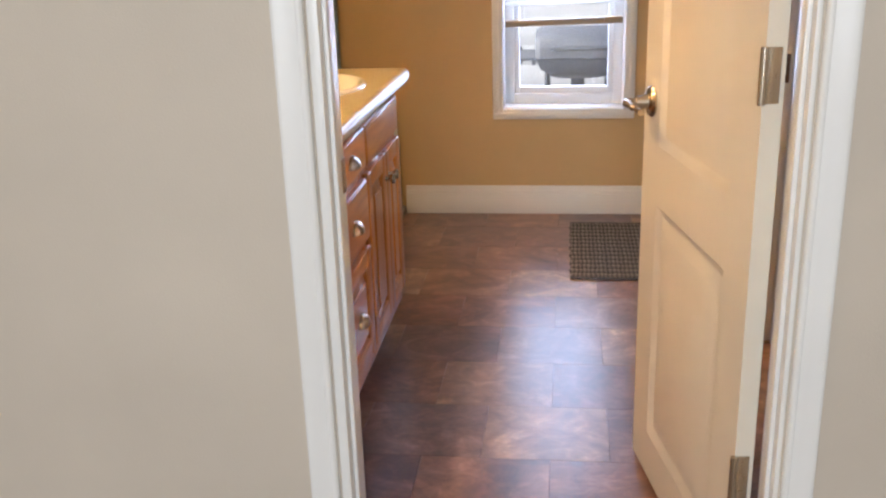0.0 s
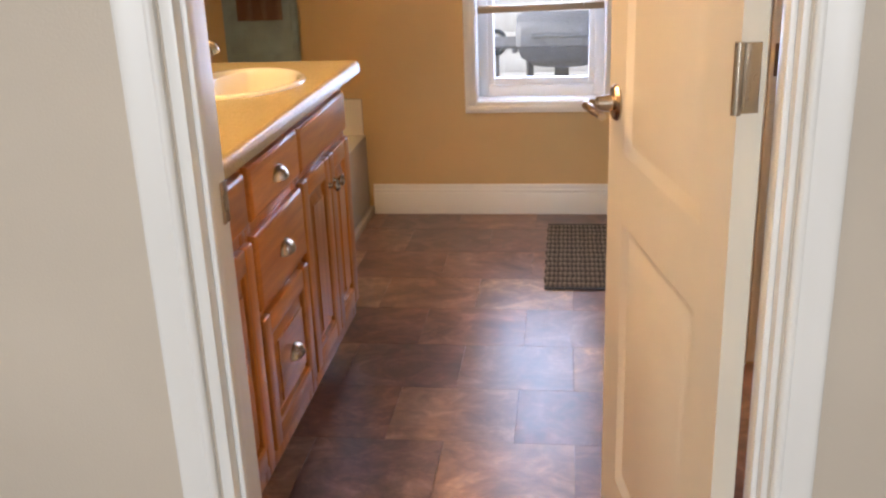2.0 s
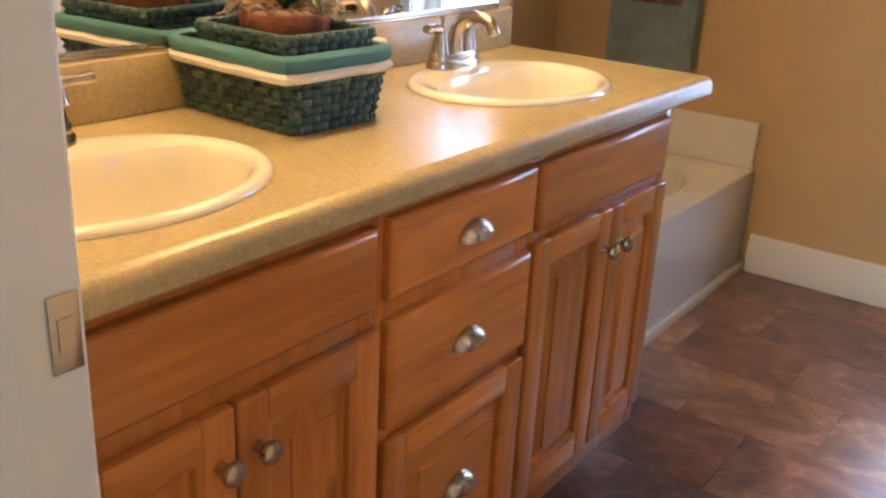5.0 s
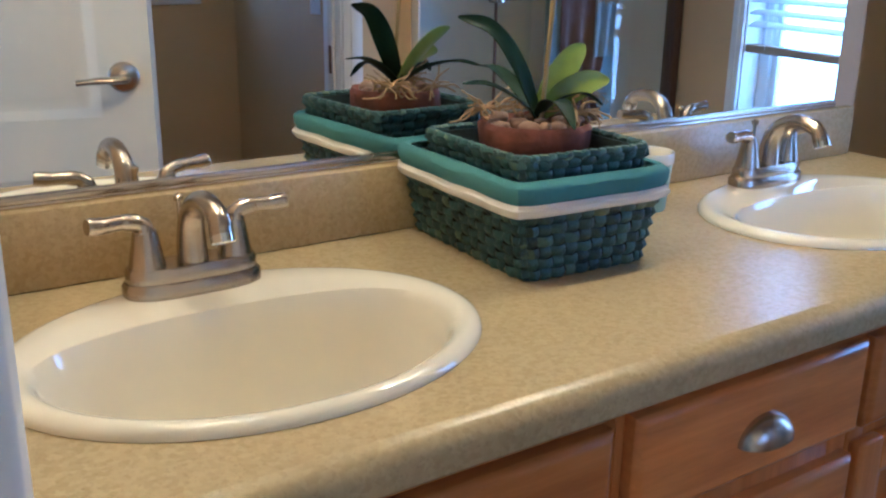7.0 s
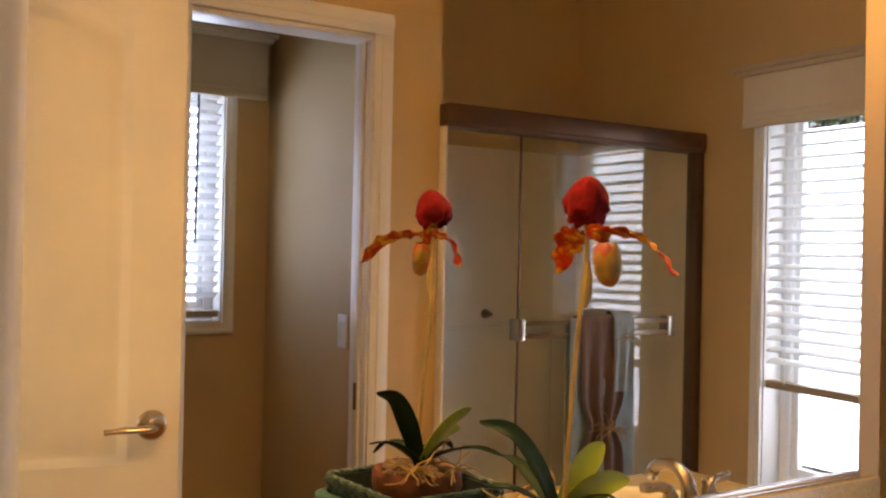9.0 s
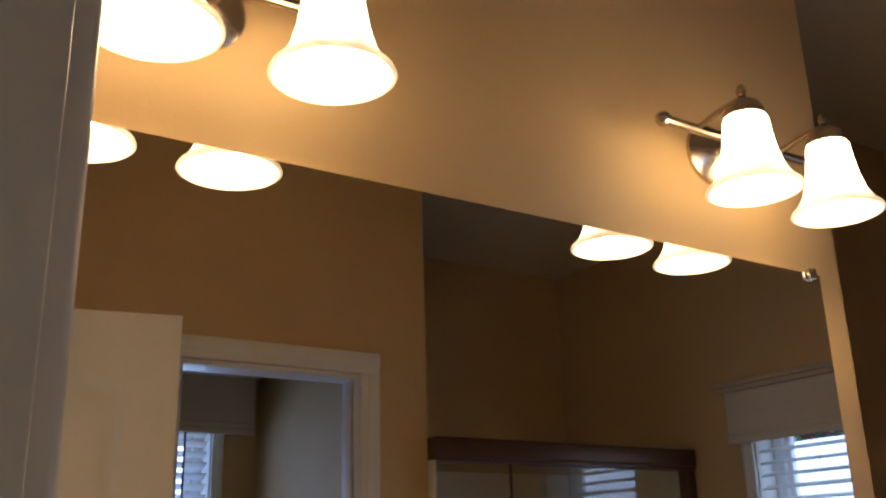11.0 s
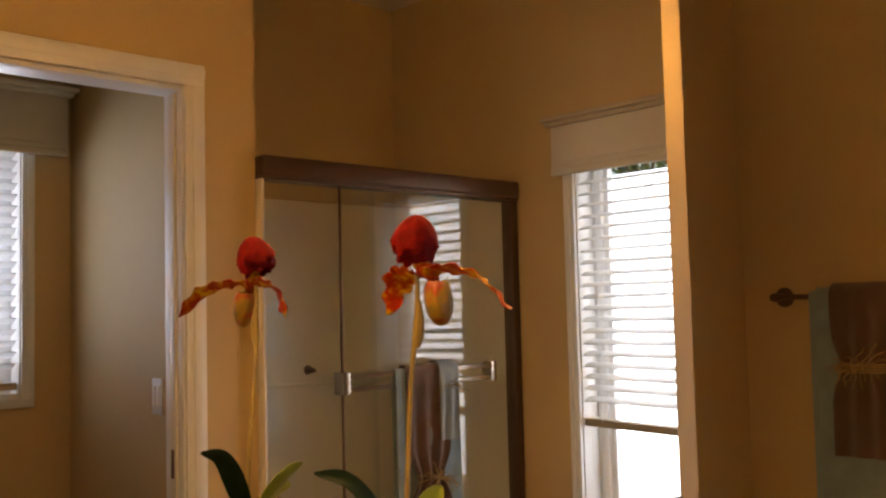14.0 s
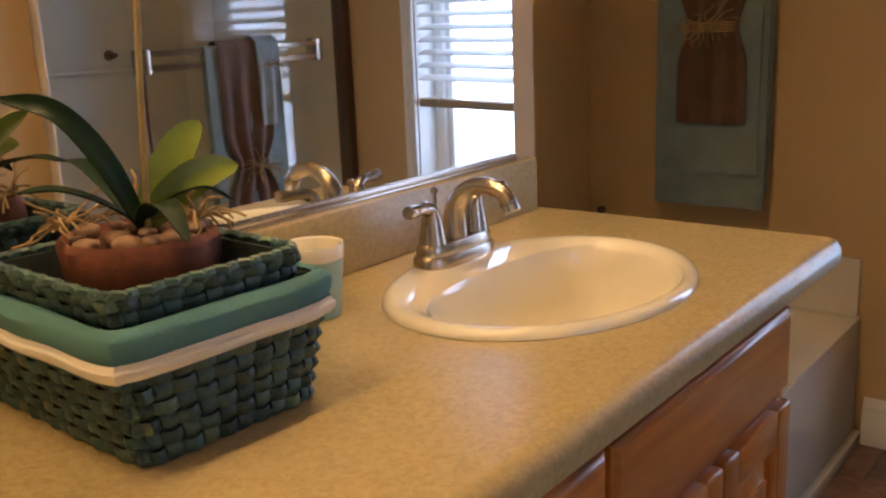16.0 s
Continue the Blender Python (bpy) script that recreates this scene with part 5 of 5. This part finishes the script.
def side_petal(ex, ey, ez, arch, width, seed, turn):
    """A long petal, spotted, with a ruffled margin, that twists towards its tip."""
    line = curve([FT, FT + Vector((ex * 0.32, ey * 0.3, ez * 0.05 + arch)), FT + Vector((ex * 0.70, ey * 0.7, ez * 0.32 + arch)), FT + Vector((ex, ey, ez))], 8)
    n = len(line)
    bm = bmesh.new()
    rows = []
    for i, p in enumerate(line):
        u = i / (n - 1)
        d = (line[min(i + 1, n - 1)] - line[max(i - 1, 0)]).normalized()
        side = d.cross(Vector((math.sin(turn * u), 0.5, math.cos(turn * u)))).normalized()
        nor = side.cross(d).normalized()
        w = width * (0.35 + 0.65 * math.sin(min(1, u * 1.5) * math.pi / 2)) * max(0.03, 1 - u ** 4) ** 0.5
        row = []
        for k in range(-2, 3):
            wave = 0.0028 * abs(k) * 0.5 * math.sin(u * 34 + seed + k * 1.3)
            row.append(p + side * (w * k / 2) * (1 + 0.22 * math.sin(u * 29 + seed * 2) * (abs(k) == 2)) + nor * (wave + 0.1 * w * k * k / 4))
        rows.append([bm.verts.new(q) for q in row] + [bm.verts.new(q - nor * 0.0010) for q in row])
    for a, b in zip(rows, rows[1:]):
        for k in range(4):
            bm.faces.new((a[k], a[k + 1], b[k + 1], b[k]))
            bm.faces.new((a[5 + k], b[5 + k], b[6 + k], a[6 + k]))
        bm.faces.new((a[0], b[0], b[5], a[5]))
        bm.faces.new((a[4], a[9], b[9], b[4]))
    return part("side_petal", bm, PETAL, orchid, "ruffled red and yellow spotted petal")


side_petal(0.171, -0.028, -0.042, 0.006, 0.0125, 1.0, 0.5)
side_petal(-0.061, 0.008, -0.046, 0.004, 0.0185, 4.0, 0.3)

# ---- cup by the basket ----
cup = thing("tumbler", (-0.455, 3.856, CT), "pale aqua tumbler with a white rim on the countertop", "cup")
part("body", lathe([(0.0, 0.0005), (0.027, 0.0005), (0.028, 0.003), (0.034, 0.074), (0.032, 0.074), (0.026, 0.006), (0.0, 0.006)], (-0.455, 3.856, CT), 32), painted("aqua_plastic", (0.36, 0.56, 0.50), 0.3, 50, 0.05, 0.04), cup)
part("rim", lathe([(0.0335, 0.066), (0.0355, 0.068), (0.0357, 0.080), (0.0345, 0.083), (0.032, 0.082), (0.0315, 0.068)], (-0.455, 3.856, CT), 32), PORCELAIN, cup, "white rim")


# ---- towels ----
def terry(name, color):
    m, nt, b = shader(name)
    v = coords(nt)
    loops = noise_of(nt, v, 900, 2, 0.8)
    soft = noise_of(nt, v, 14, 4)
    dark = tuple(c * 0.62 for c in color)
    nt.links.new(mixed(nt, 0.35, ramp(nt, soft, [(0.3, dark), (0.7, color)]), ramp(nt, loops, [(0.3, dark), (0.7, color)])), b.inputs["Base Color"])
    b.inputs["Roughness"].default_value = 0.95
    b.inputs["Sheen Weight"].default_value = 0.3
    bump(nt, b, loops, 0.9, 0.004)
    return m


TERRY_B = terry("blue_grey_terry", (0.30, 0.41, 0.43))
TERRY_N = terry("brown_terry", (0.16, 0.072, 0.036))


def hanging(name, parent, mat, a0, a1, zbar, zfront, zback, r, axis, face, out, folds=3, amp=0.006, th=0.006, pinch=None, label=""):
    """A towel folded over a bar at distance face; out is the way to the room. pinch: (z, amount)."""
    bm = bmesh.new()
    n, prof = 30, []
    for k in range(14):
        prof.append((r, zback + (zbar - zback) * k / 13))
    for k in range(1, 8):
        t = math.pi * k / 8
        prof.append((r * math.cos(t), zbar + r * math.sin(t)))
    for k in range(22):
        prof.append((-r, zbar + (zfront - zbar) * k / 21))
    mid = (a0 + a1) / 2
    faces = []
    for side in (0, 1):
        grid = []
        for i in range(n + 1):
            u = i / n
            row = []
            for k, (d, z) in enumerate(prof):
                drop = max(0.0, (zbar - z) / max(0.01, zbar - zfront))
                wave = amp * min(1, drop * 3) * math.sin(u * folds * 2 * math.pi + (0.6 if d > 0 else 0) + 1.3 * drop) + 0.002 * noise.noise(Vector((u * 9, z * 12, side)))
                a = a0 + (a1 - a0) * u
                if pinch and d < 0:
                    f = 1 - pinch[1] * math.exp(-((z - pinch[0]) / 0.06) ** 2)
                    a = mid + (a - mid) * f
                    wave += pinch[1] * 0.03 * math.exp(-((z - pinch[0]) / 0.07) ** 2) * math.cos((u - 0.5) * math.pi)
                dd = d - math.copysign(th, d) * side * (0.5 if k in range(14, 21) else 1)
                off = face - out * dd * 1.0 + out * wave * (1 if d < 0 else 0.4)
                row.append(bm.verts.new((a, off, z) if axis == "x" else (off, a, z)))
            grid.append(row)
        for p, q in zip(grid, grid[1:]):
            for k in range(len(prof) - 1):
                bm.faces.new((p[k], p[k + 1], q[k + 1], q[k]))
        faces.append(grid)
    a, b = faces
    for i in range(n):
        for k in (0, -1):
            bm.faces.new((a[i][k], a[i + 1][k], b[i + 1][k], b[i][k]))
    for k in range(len(prof) - 1):
        for i in (0, -1):
            bm.faces.new((a[i][k], a[i][k + 1], b[i][k + 1], b[i][k]))
    return part(name, bm, mat, parent, label)


BZ = 1.333
YB = FAR - 0.068
rail = thing("towel_bar", (-0.77, FAR, BZ), "antique bronze wall towel bar", "towel bar")
part("bar", tube([(-1.005, YB, BZ), (-0.53, YB, BZ)], 0.0085, 14), BRONZE, rail)
for x in (-1.0, -0.535):
    part("bracket", join(lathe([(0.0, -0.0005), (0.030, -0.0005), (0.031, -0.006), (0.022, -0.014), (0.011, -0.02), (0.010, -0.06), (0.014, -0.066), (0.013, -0.078), (0.0, -0.082)], (x, FAR, BZ), 22, "y")), BRONZE, rail)
t1 = thing("bath_towel", (-0.755, YB, 0.66), "blue-grey terry bath towel folded over the bar", "towel")
hanging("cloth", t1, TERRY_B, -0.885, -0.572, BZ, 0.640, 0.69, 0.016, "x", YB, -1, 2, 0.005, 0.006)
t2 = thing("hand_towel", (-0.755, YB, 0.74), "blue-grey terry hand towel over the bath towel", "towel")
hanging("cloth", t2, TERRY_B, -0.862, -0.590, BZ, 0.735, 0.78, 0.027, "x", YB, -1, 2, 0.004, 0.006)
t3 = thing("fingertip_towel", (-0.735, YB, 0.87), "brown fingertip towel tied with raffia over blue towels", "towel")
hanging("cloth", t3, TERRY_N, -0.815, -0.622, BZ, 0.872, 0.95, 0.038, "x", YB, -1, 3, 0.006, 0.006, (1.13, 0.28))
part("raffia_tie", join(*[tube(curve([(-0.718 + 0.072 * math.cos(t), YB - 0.075 + 0.02 * math.sin(t), 1.13 + dz) for t in (0.2, -0.5, -1.2, -1.9, -2.6, -3.3)], 5), 0.0025, 6) for dz in (-0.012, -0.005, 0.002, 0.009)]), RAFFIA, t3, "raffia tie")
tuft(t3, "raffia_bow", (-0.718, YB - 0.094, 1.13), 26, 0.06, 21, thick=0.0016, flat=2.2)

# towels on the shower rail
s1 = thing("shower_towel", (0.973, 5.18, 0.58), "blue-grey terry towel hanging over the shower rail", "towel")
hanging("cloth", s1, TERRY_B, 5.03, 5.33, 1.107, 0.42, 0.60, 0.014, "y", 0.973, -1, 2, 0.008, 0.006)
s2 = thing("shower_hand_towel", (0.973, 5.19, 0.6), "brown towel tied with raffia over the shower rail", "towel")
hanging("cloth", s2, TERRY_N, 5.07, 5.27, 1.107, 0.50, 0.80, 0.026, "y", 0.973, -1, 3, 0.009, 0.006, (0.74, 0.42))
s3 = thing("washcloth", (0.94, 5.26, 0.8), "pale blue washcloth tucked over the brown towel", "towel")
hanging("cloth", s3, terry("pale_blue_terry", (0.38, 0.44, 0.45)), 5.215, 5.305, 1.107, 0.86, 0.95, 0.037, "y", 0.973, -1, 2, 0.006, 0.005)
tuft(s2, "raffia_bow", (0.905, 5.17, 0.74), 22, 0.055, 31, thick=0.0015, flat=2.0)
tuft(s3, "raffia_bow", (0.925, 5.26, 1.05), 14, 0.05, 33, thick=0.0014, flat=2.0)

# ---- lidded jar on the tub ledge ----
jar = thing("lidded_jar", (-1.045, 5.62, TZ), "dark bronze lidded jar on the corner of the bathtub", "jar")
part("body", lathe([(0.0, 0.0005), (0.045, 0.0005), (0.060, 0.03), (0.070, 0.09), (0.066, 0.15), (0.056, 0.18), (0.0, 0.18)], (-1.045, 5.62, TZ), 32), BRONZE, jar)
part("lid", lathe([(0.060, 0.180), (0.064, 0.186), (0.050, 0.205), (0.020, 0.222), (0.008, 0.226), (0.008, 0.234), (0.014, 0.242), (0.012, 0.252), (0.0, 0.256)], (-1.045, 5.62, TZ), 32), BRONZE, jar, "domed lid with a knob")


# ---- woven rug ----
def rug_material(name, dark, light):
    """Cotton cord: dashes of dark and light yarn across the rib."""
    m, nt, b = shader(name)
    v = coords(nt)
    w = node(nt, "ShaderNodeTexWave", Scale=19.0, Distortion=3.5)
    w.inputs["Detail"].default_value = 3
    w.bands_direction = "X"
    nt.links.new(v, w.inputs["Vector"])
    n = noise_of(nt, v, 160, 3)
    col = ramp(nt, w.outputs["Fac"], [(0.2, dark), (0.8, light)])
    nt.links.new(mixed(nt, 0.25, col, ramp(nt, n, [(0.35, dark), (0.65, light)])), b.inputs["Base Color"])
    b.inputs["Roughness"].default_value = 0.95
    bump(nt, b, n, 0.8, 0.004)
    return m


rug = thing("rug", (0.74, 5.2, 0.0), "grey ribbed woven bath rug on the slate-look floor", "rug")
RUG = rug_material("rug_light_cord", (0.10, 0.083, 0.066), (0.26, 0.22, 0.17))
RUG_DARK = rug_material("rug_dark_cord", (0.035, 0.029, 0.025), (0.14, 0.117, 0.095))
rx0, rx1, ry0, ry1 = 0.477, 0.97, 4.83, 5.56
for k in range(28):
    y0 = ry0 + 0.012 + (ry1 - ry0 - 0.024) * k / 28
    y1 = ry0 + 0.012 + (ry1 - ry0 - 0.024) * (k + 1) / 28 - 0.003
    bm = bmesh.new()
    pr = []
    n = 24
    for i in range(n + 1):
        x = rx0 + (rx1 - rx0) * i / n + 0.003 * math.sin(k * 1.7)
        wv = 0.0016 * math.sin(i * 2.4 + k * math.pi)
        pr.append([bm.verts.new(p) for p in ((x, y0, 0.0005), (x, y0 + 0.003, 0.0085 + wv), (x, y1 - 0.003, 0.0085 - wv), (x, y1, 0.0005))])
    for p, q in zip(pr, pr[1:]):
        for j in range(4):
            bm.faces.new((p[j], p[(j + 1) % 4], q[(j + 1) % 4], q[j]))
    bm.faces.new(pr[0])
    bm.faces.new(pr[-1])
    part("rib", bm, RUG if k % 2 else RUG_DARK, rug)
for a in (ry0, ry1 - 0.013):
    part("hem", box(rx0, rx1, a, a + 0.013, 0.0003, 0.008, 0.003), BLACK, rug, "dark bound hem")

# ---- light switch in the toilet room ----
sw = thing("light_switch", (1.483, 4.42, 1.05), "white double light switch plate on the toilet room wall", "switch")
part("plate", box(1.448, 1.518, 4.414, 4.4195, 0.992, 1.112, 0.002), VINYL, sw)
for x in (1.469, 1.497):
    part("rocker", box(x - 0.009, x + 0.009, 4.410, 4.4145, 1.017, 1.087, 0.002), VINYL, sw)

# ---- outside ----
CONCRETE = painted("patio_concrete", (0.46, 0.45, 0.43), 0.9, 60, 0.4, 0.08)
part("ground", box(-60, 60, -60, 70, -0.5, -0.13), CONCRETE, None, "pale concrete ground round the house", "ground", "", S)
part("roof", box(-2.4, 3.4, -1.9, 6.1, TOP + 0.11, TOP + 0.25), CONCRETE, None, "flat roof over the rooms", "roof", "", S)
SIDING = painted("white_siding", (0.80, 0.80, 0.78), 0.6, 60, 0.15, 0.03)
shed = thing("neighbour_wall", (0.5, 9.4, -0.13), "white lap siding wall across the patio", "wall", "", S)
for k in range(14):
    part("board", moved(box(-6.5, 6.5, 9.36, 9.385, -0.13 + k * 0.16, 0.04 + k * 0.16, 0.003), Matrix.Identity(4)), SIDING, shed)
shed2 = thing("neighbour_wall", (5.6, 3.9, -0.13), "white lap siding wall beside the house", "wall", "", S)
for k in range(10):
    part("board", box(6.2, 6.225, -2, 8.5, -0.13 + k * 0.16, 0.04 + k * 0.16, 0.003), SIDING, shed2)

GRILL = painted("grill_dark_grey", (0.17, 0.18, 0.20), 0.55, 120, 0.2, 0.12)
STEEL = painted("grill_steel", (0.20, 0.21, 0.22), 0.4, 120, 0.1, 0.1, 0.8)
gr = thing("barbecue_grill", (0.52, 7.2, -0.13), "dark grey barbecue grill with side shelf on the patio", "grill")


def hood():
    bm = bmesh.new()
    n, m = 14, 12
    prof = []
    for k in range(n + 1):
        t = math.pi * k / n
        prof.append((7.2 - 0.24 * math.cos(t), 0.56 + 0.16 * math.sin(t) ** 0.7))
    rows = []
    for i, (x, s) in enumerate(((0.27, 0.88), (0.30, 1.0), (0.74, 1.0), (0.77, 0.88))):
        rows.append([bm.verts.new((x, 7.2 + (y - 7.2) * s, 0.56 + (z - 0.56) * s)) for y, z in prof])
    for a, b in zip(rows, rows[1:]):
        for k in range(n):
            bm.faces.new((a[k], a[k + 1], b[k + 1], b[k]))
        bm.faces.new((a[0], b[0], b[n], a[n]))
    bm.faces.new(rows[0])
    bm.faces.new(rows[-1])
    return bm


part("lid", hood(), GRILL, gr, "domed lid")
bowl = bmesh.new()
rings = []
for x0, x1, hy, z in ((0.28, 0.76, 0.23, 0.555), (0.30, 0.74, 0.22, 0.50), (0.37, 0.67, 0.16, 0.445), (0.42, 0.62, 0.10, 0.425)):
    rings.append([bowl.verts.new(p) for p in ((x0, 7.2 - hy, z), (x1, 7.2 - hy, z), (x1, 7.2 + hy, z), (x0, 7.2 + hy, z))])
for a, b in zip(rings, rings[1:]):
    for k in range(4):
        bowl.faces.new((a[k], a[(k + 1) % 4], b[(k + 1) % 4], b[k]))
bowl.faces.new(rings[0])
bowl.faces.new(rings[-1])
part("firebox", bowl, GRILL, gr, "tapered firebox")
part("grease_cup", box(0.48, 0.56, 7.16, 7.24, 0.36, 0.42, 0.004), STEEL, gr)
part("lid_handle", join(tube([(0.36, 6.93, 0.62), (0.68, 6.93, 0.62)], 0.012, 10), box(0.37, 0.385, 6.935, 6.98, 0.61, 0.63), box(0.655, 0.67, 6.935, 6.98, 0.61, 0.63)), STEEL, gr)
part("side_shelf", join(*[box(0.13 + 0.0, 0.27, 7.0 + k * 0.06, 7.035 + k * 0.06, 0.545, 0.563, 0.003) for k in range(7)], box(0.25, 0.275, 7.0, 7.4, 0.52, 0.545), box(0.13, 0.15, 7.0, 7.4, 0.52, 0.545)), GRILL, gr, "slatted side shelf")
for x, y in ((0.34, 7.03), (0.70, 7.03), (0.34, 7.37), (0.70, 7.37)):
    part("leg", tube([(x, y, -0.128), (x, y, 0.50)], 0.014, 10), STEEL, gr)
part("lower_rail", join(tube([(0.12, 7.03, 0.14), (0.70, 7.03, 0.14)], 0.01, 8), tube([(0.12, 7.37, 0.14), (0.70, 7.37, 0.14)], 0.01, 8), tube([(0.12, 7.03, 0.14), (0.12, 7.37, 0.14)], 0.01, 8)), STEEL, gr)
hose = thing("garden_hose", (0.1, 7.9, -0.13), "coiled dark hose on a stand on the patio", "hose")
coil = []
for k in range(60):
    t = k / 59 * 2 * math.pi * 4
    coil.append((0.10 + 0.055 * math.cos(t), 7.9 + 0.02 * k / 60, 0.46 + 0.07 * math.sin(t)))
part("coil", tube(coil, 0.014, 8), painted("hose_dark", (0.03, 0.045, 0.05), 0.5, 60, 0.1, 0.15), hose)
part("stand", tube([(0.10, 7.95, -0.128), (0.10, 7.95, 0.50)], 0.012, 8), STEEL, hose)


def bush(name, cx, cy, z0, z1, rx, ry, count, seed, label, flowers=0):
    """A shrub: stems and many small separate leaves with gaps, and a few flowers."""
    th = thing(name, (cx, cy, -0.13), label, "shrub")
    r = random.Random(seed)
    stems, leaves, dots = [], bmesh.new(), bmesh.new()
    for i in range(7):
        a = r.uniform(0, 6.28)
        tip = Vector((cx + rx * 0.6 * math.cos(a), cy + ry * 0.6 * math.sin(a), z1 - 0.2 * r.random()))
        stems.append(tube(curve([(cx + 0.05 * math.cos(a), cy + 0.05 * math.sin(a), -0.13), tuple(Vector((cx, cy, z0)).lerp(tip, 0.5) + Vector((r.uniform(-0.1, 0.1), 0, 0))), tuple(tip)], 4), [0.02 - 0.0018 * k for k in range(9)], 6))
    part("stems", join(*stems), painted("bark", (0.10, 0.07, 0.045), 0.9, 60, 0.6, 0.2), th)
    for i in range(count):
        while True:
            p = Vector((r.uniform(-1, 1), r.uniform(-1, 1), r.uniform(-1, 1)))
            if 0.25 < p.length < 1 + 0.25 * noise.noise(p * 2 + Vector((seed, 0, 0))):
                break
        q = Vector((cx + p.x * rx, cy + p.y * ry, (z0 + z1) / 2 + p.z * (z1 - z0) / 2))
        m = pose(*q, r.uniform(-70, 70), r.uniform(-70, 70), r.uniform(0, 360))
        s = r.uniform(0.03, 0.06)
        bm = dots if flowers and r.random() < flowers else leaves
        w = 0.45 if bm is leaves else 0.8
        v = [bm.verts.new(m @ Vector(c)) for c in ((-s, 0, 0), (0, -s * w, s * 0.15), (s, 0, 0), (0, s * w, s * 0.15))]
        bm.faces.new((v[0], v[1], v[2]))
        bm.faces.new((v[0], v[2], v[3]))
    m_, nt, b = shader("shrub_leaf")
    geo = nt.nodes.new("ShaderNodeNewGeometry")
    nt.links.new(ramp(nt, geo.outputs["Random Per Island"], [(0.0, (0.03, 0.07, 0.018)), (0.6, (0.07, 0.15, 0.03)), (1.0, (0.16, 0.24, 0.06))]), b.inputs["Base Color"])
    b.inputs["Roughness"].default_value = 0.5
    part("leaves", leaves, m_, th, kind="stuff", smooth=False)
    if flowers:
        part("flowers", dots, painted("red_blossom", (0.55, 0.04, 0.06), 0.6, 60, 0.1, 0.2), th, kind="stuff", smooth=False)


bush("flowering_shrub", 1.3, 8.7, 1.0, 2.3, 0.8, 0.45, 2600, 1, "green flowering shrub with red blossoms by the white wall", 0.06)
bush("flowering_shrub", 2.7, 8.8, 0.9, 2.9, 0.9, 0.45, 4200, 2, "green flowering shrub with red blossoms by the white wall", 0.06)
bush("shrub", 5.4, 6.4, 0.5, 1.8, 0.5, 0.9, 2400, 3, "green leafy shrub beside the house")

# ---- floor tiles, each a piece of its own ----
TW, TD = 0.333, 0.2845


def tile_mesh(w):
    bm = box(0.0003, w - 0.0003, 0.0003, TD - 0.0003, -0.004, 0.0, 0.0005, 1)
    return finish("tile", bm, SLATE)


full = tile_mesh(TW)
for row in range(-3, 9):
    y0 = 3.515 + row * TD
    shift = -0.088 if row % 2 == 0 else 0.092
    for k in range(-5, 8):
        x0 = shift + k * TW
        if y0 + TD > FAR + 0.12 or y0 < 2.55:
            continue
        if x0 < -0.72 or x0 > 2.2 or (x0 > 1.9 and y0 > 4.3):
            continue
        ob = new("tile", full)
        ob.parent = floor_slab
        ob.location = (x0, y0, 0)
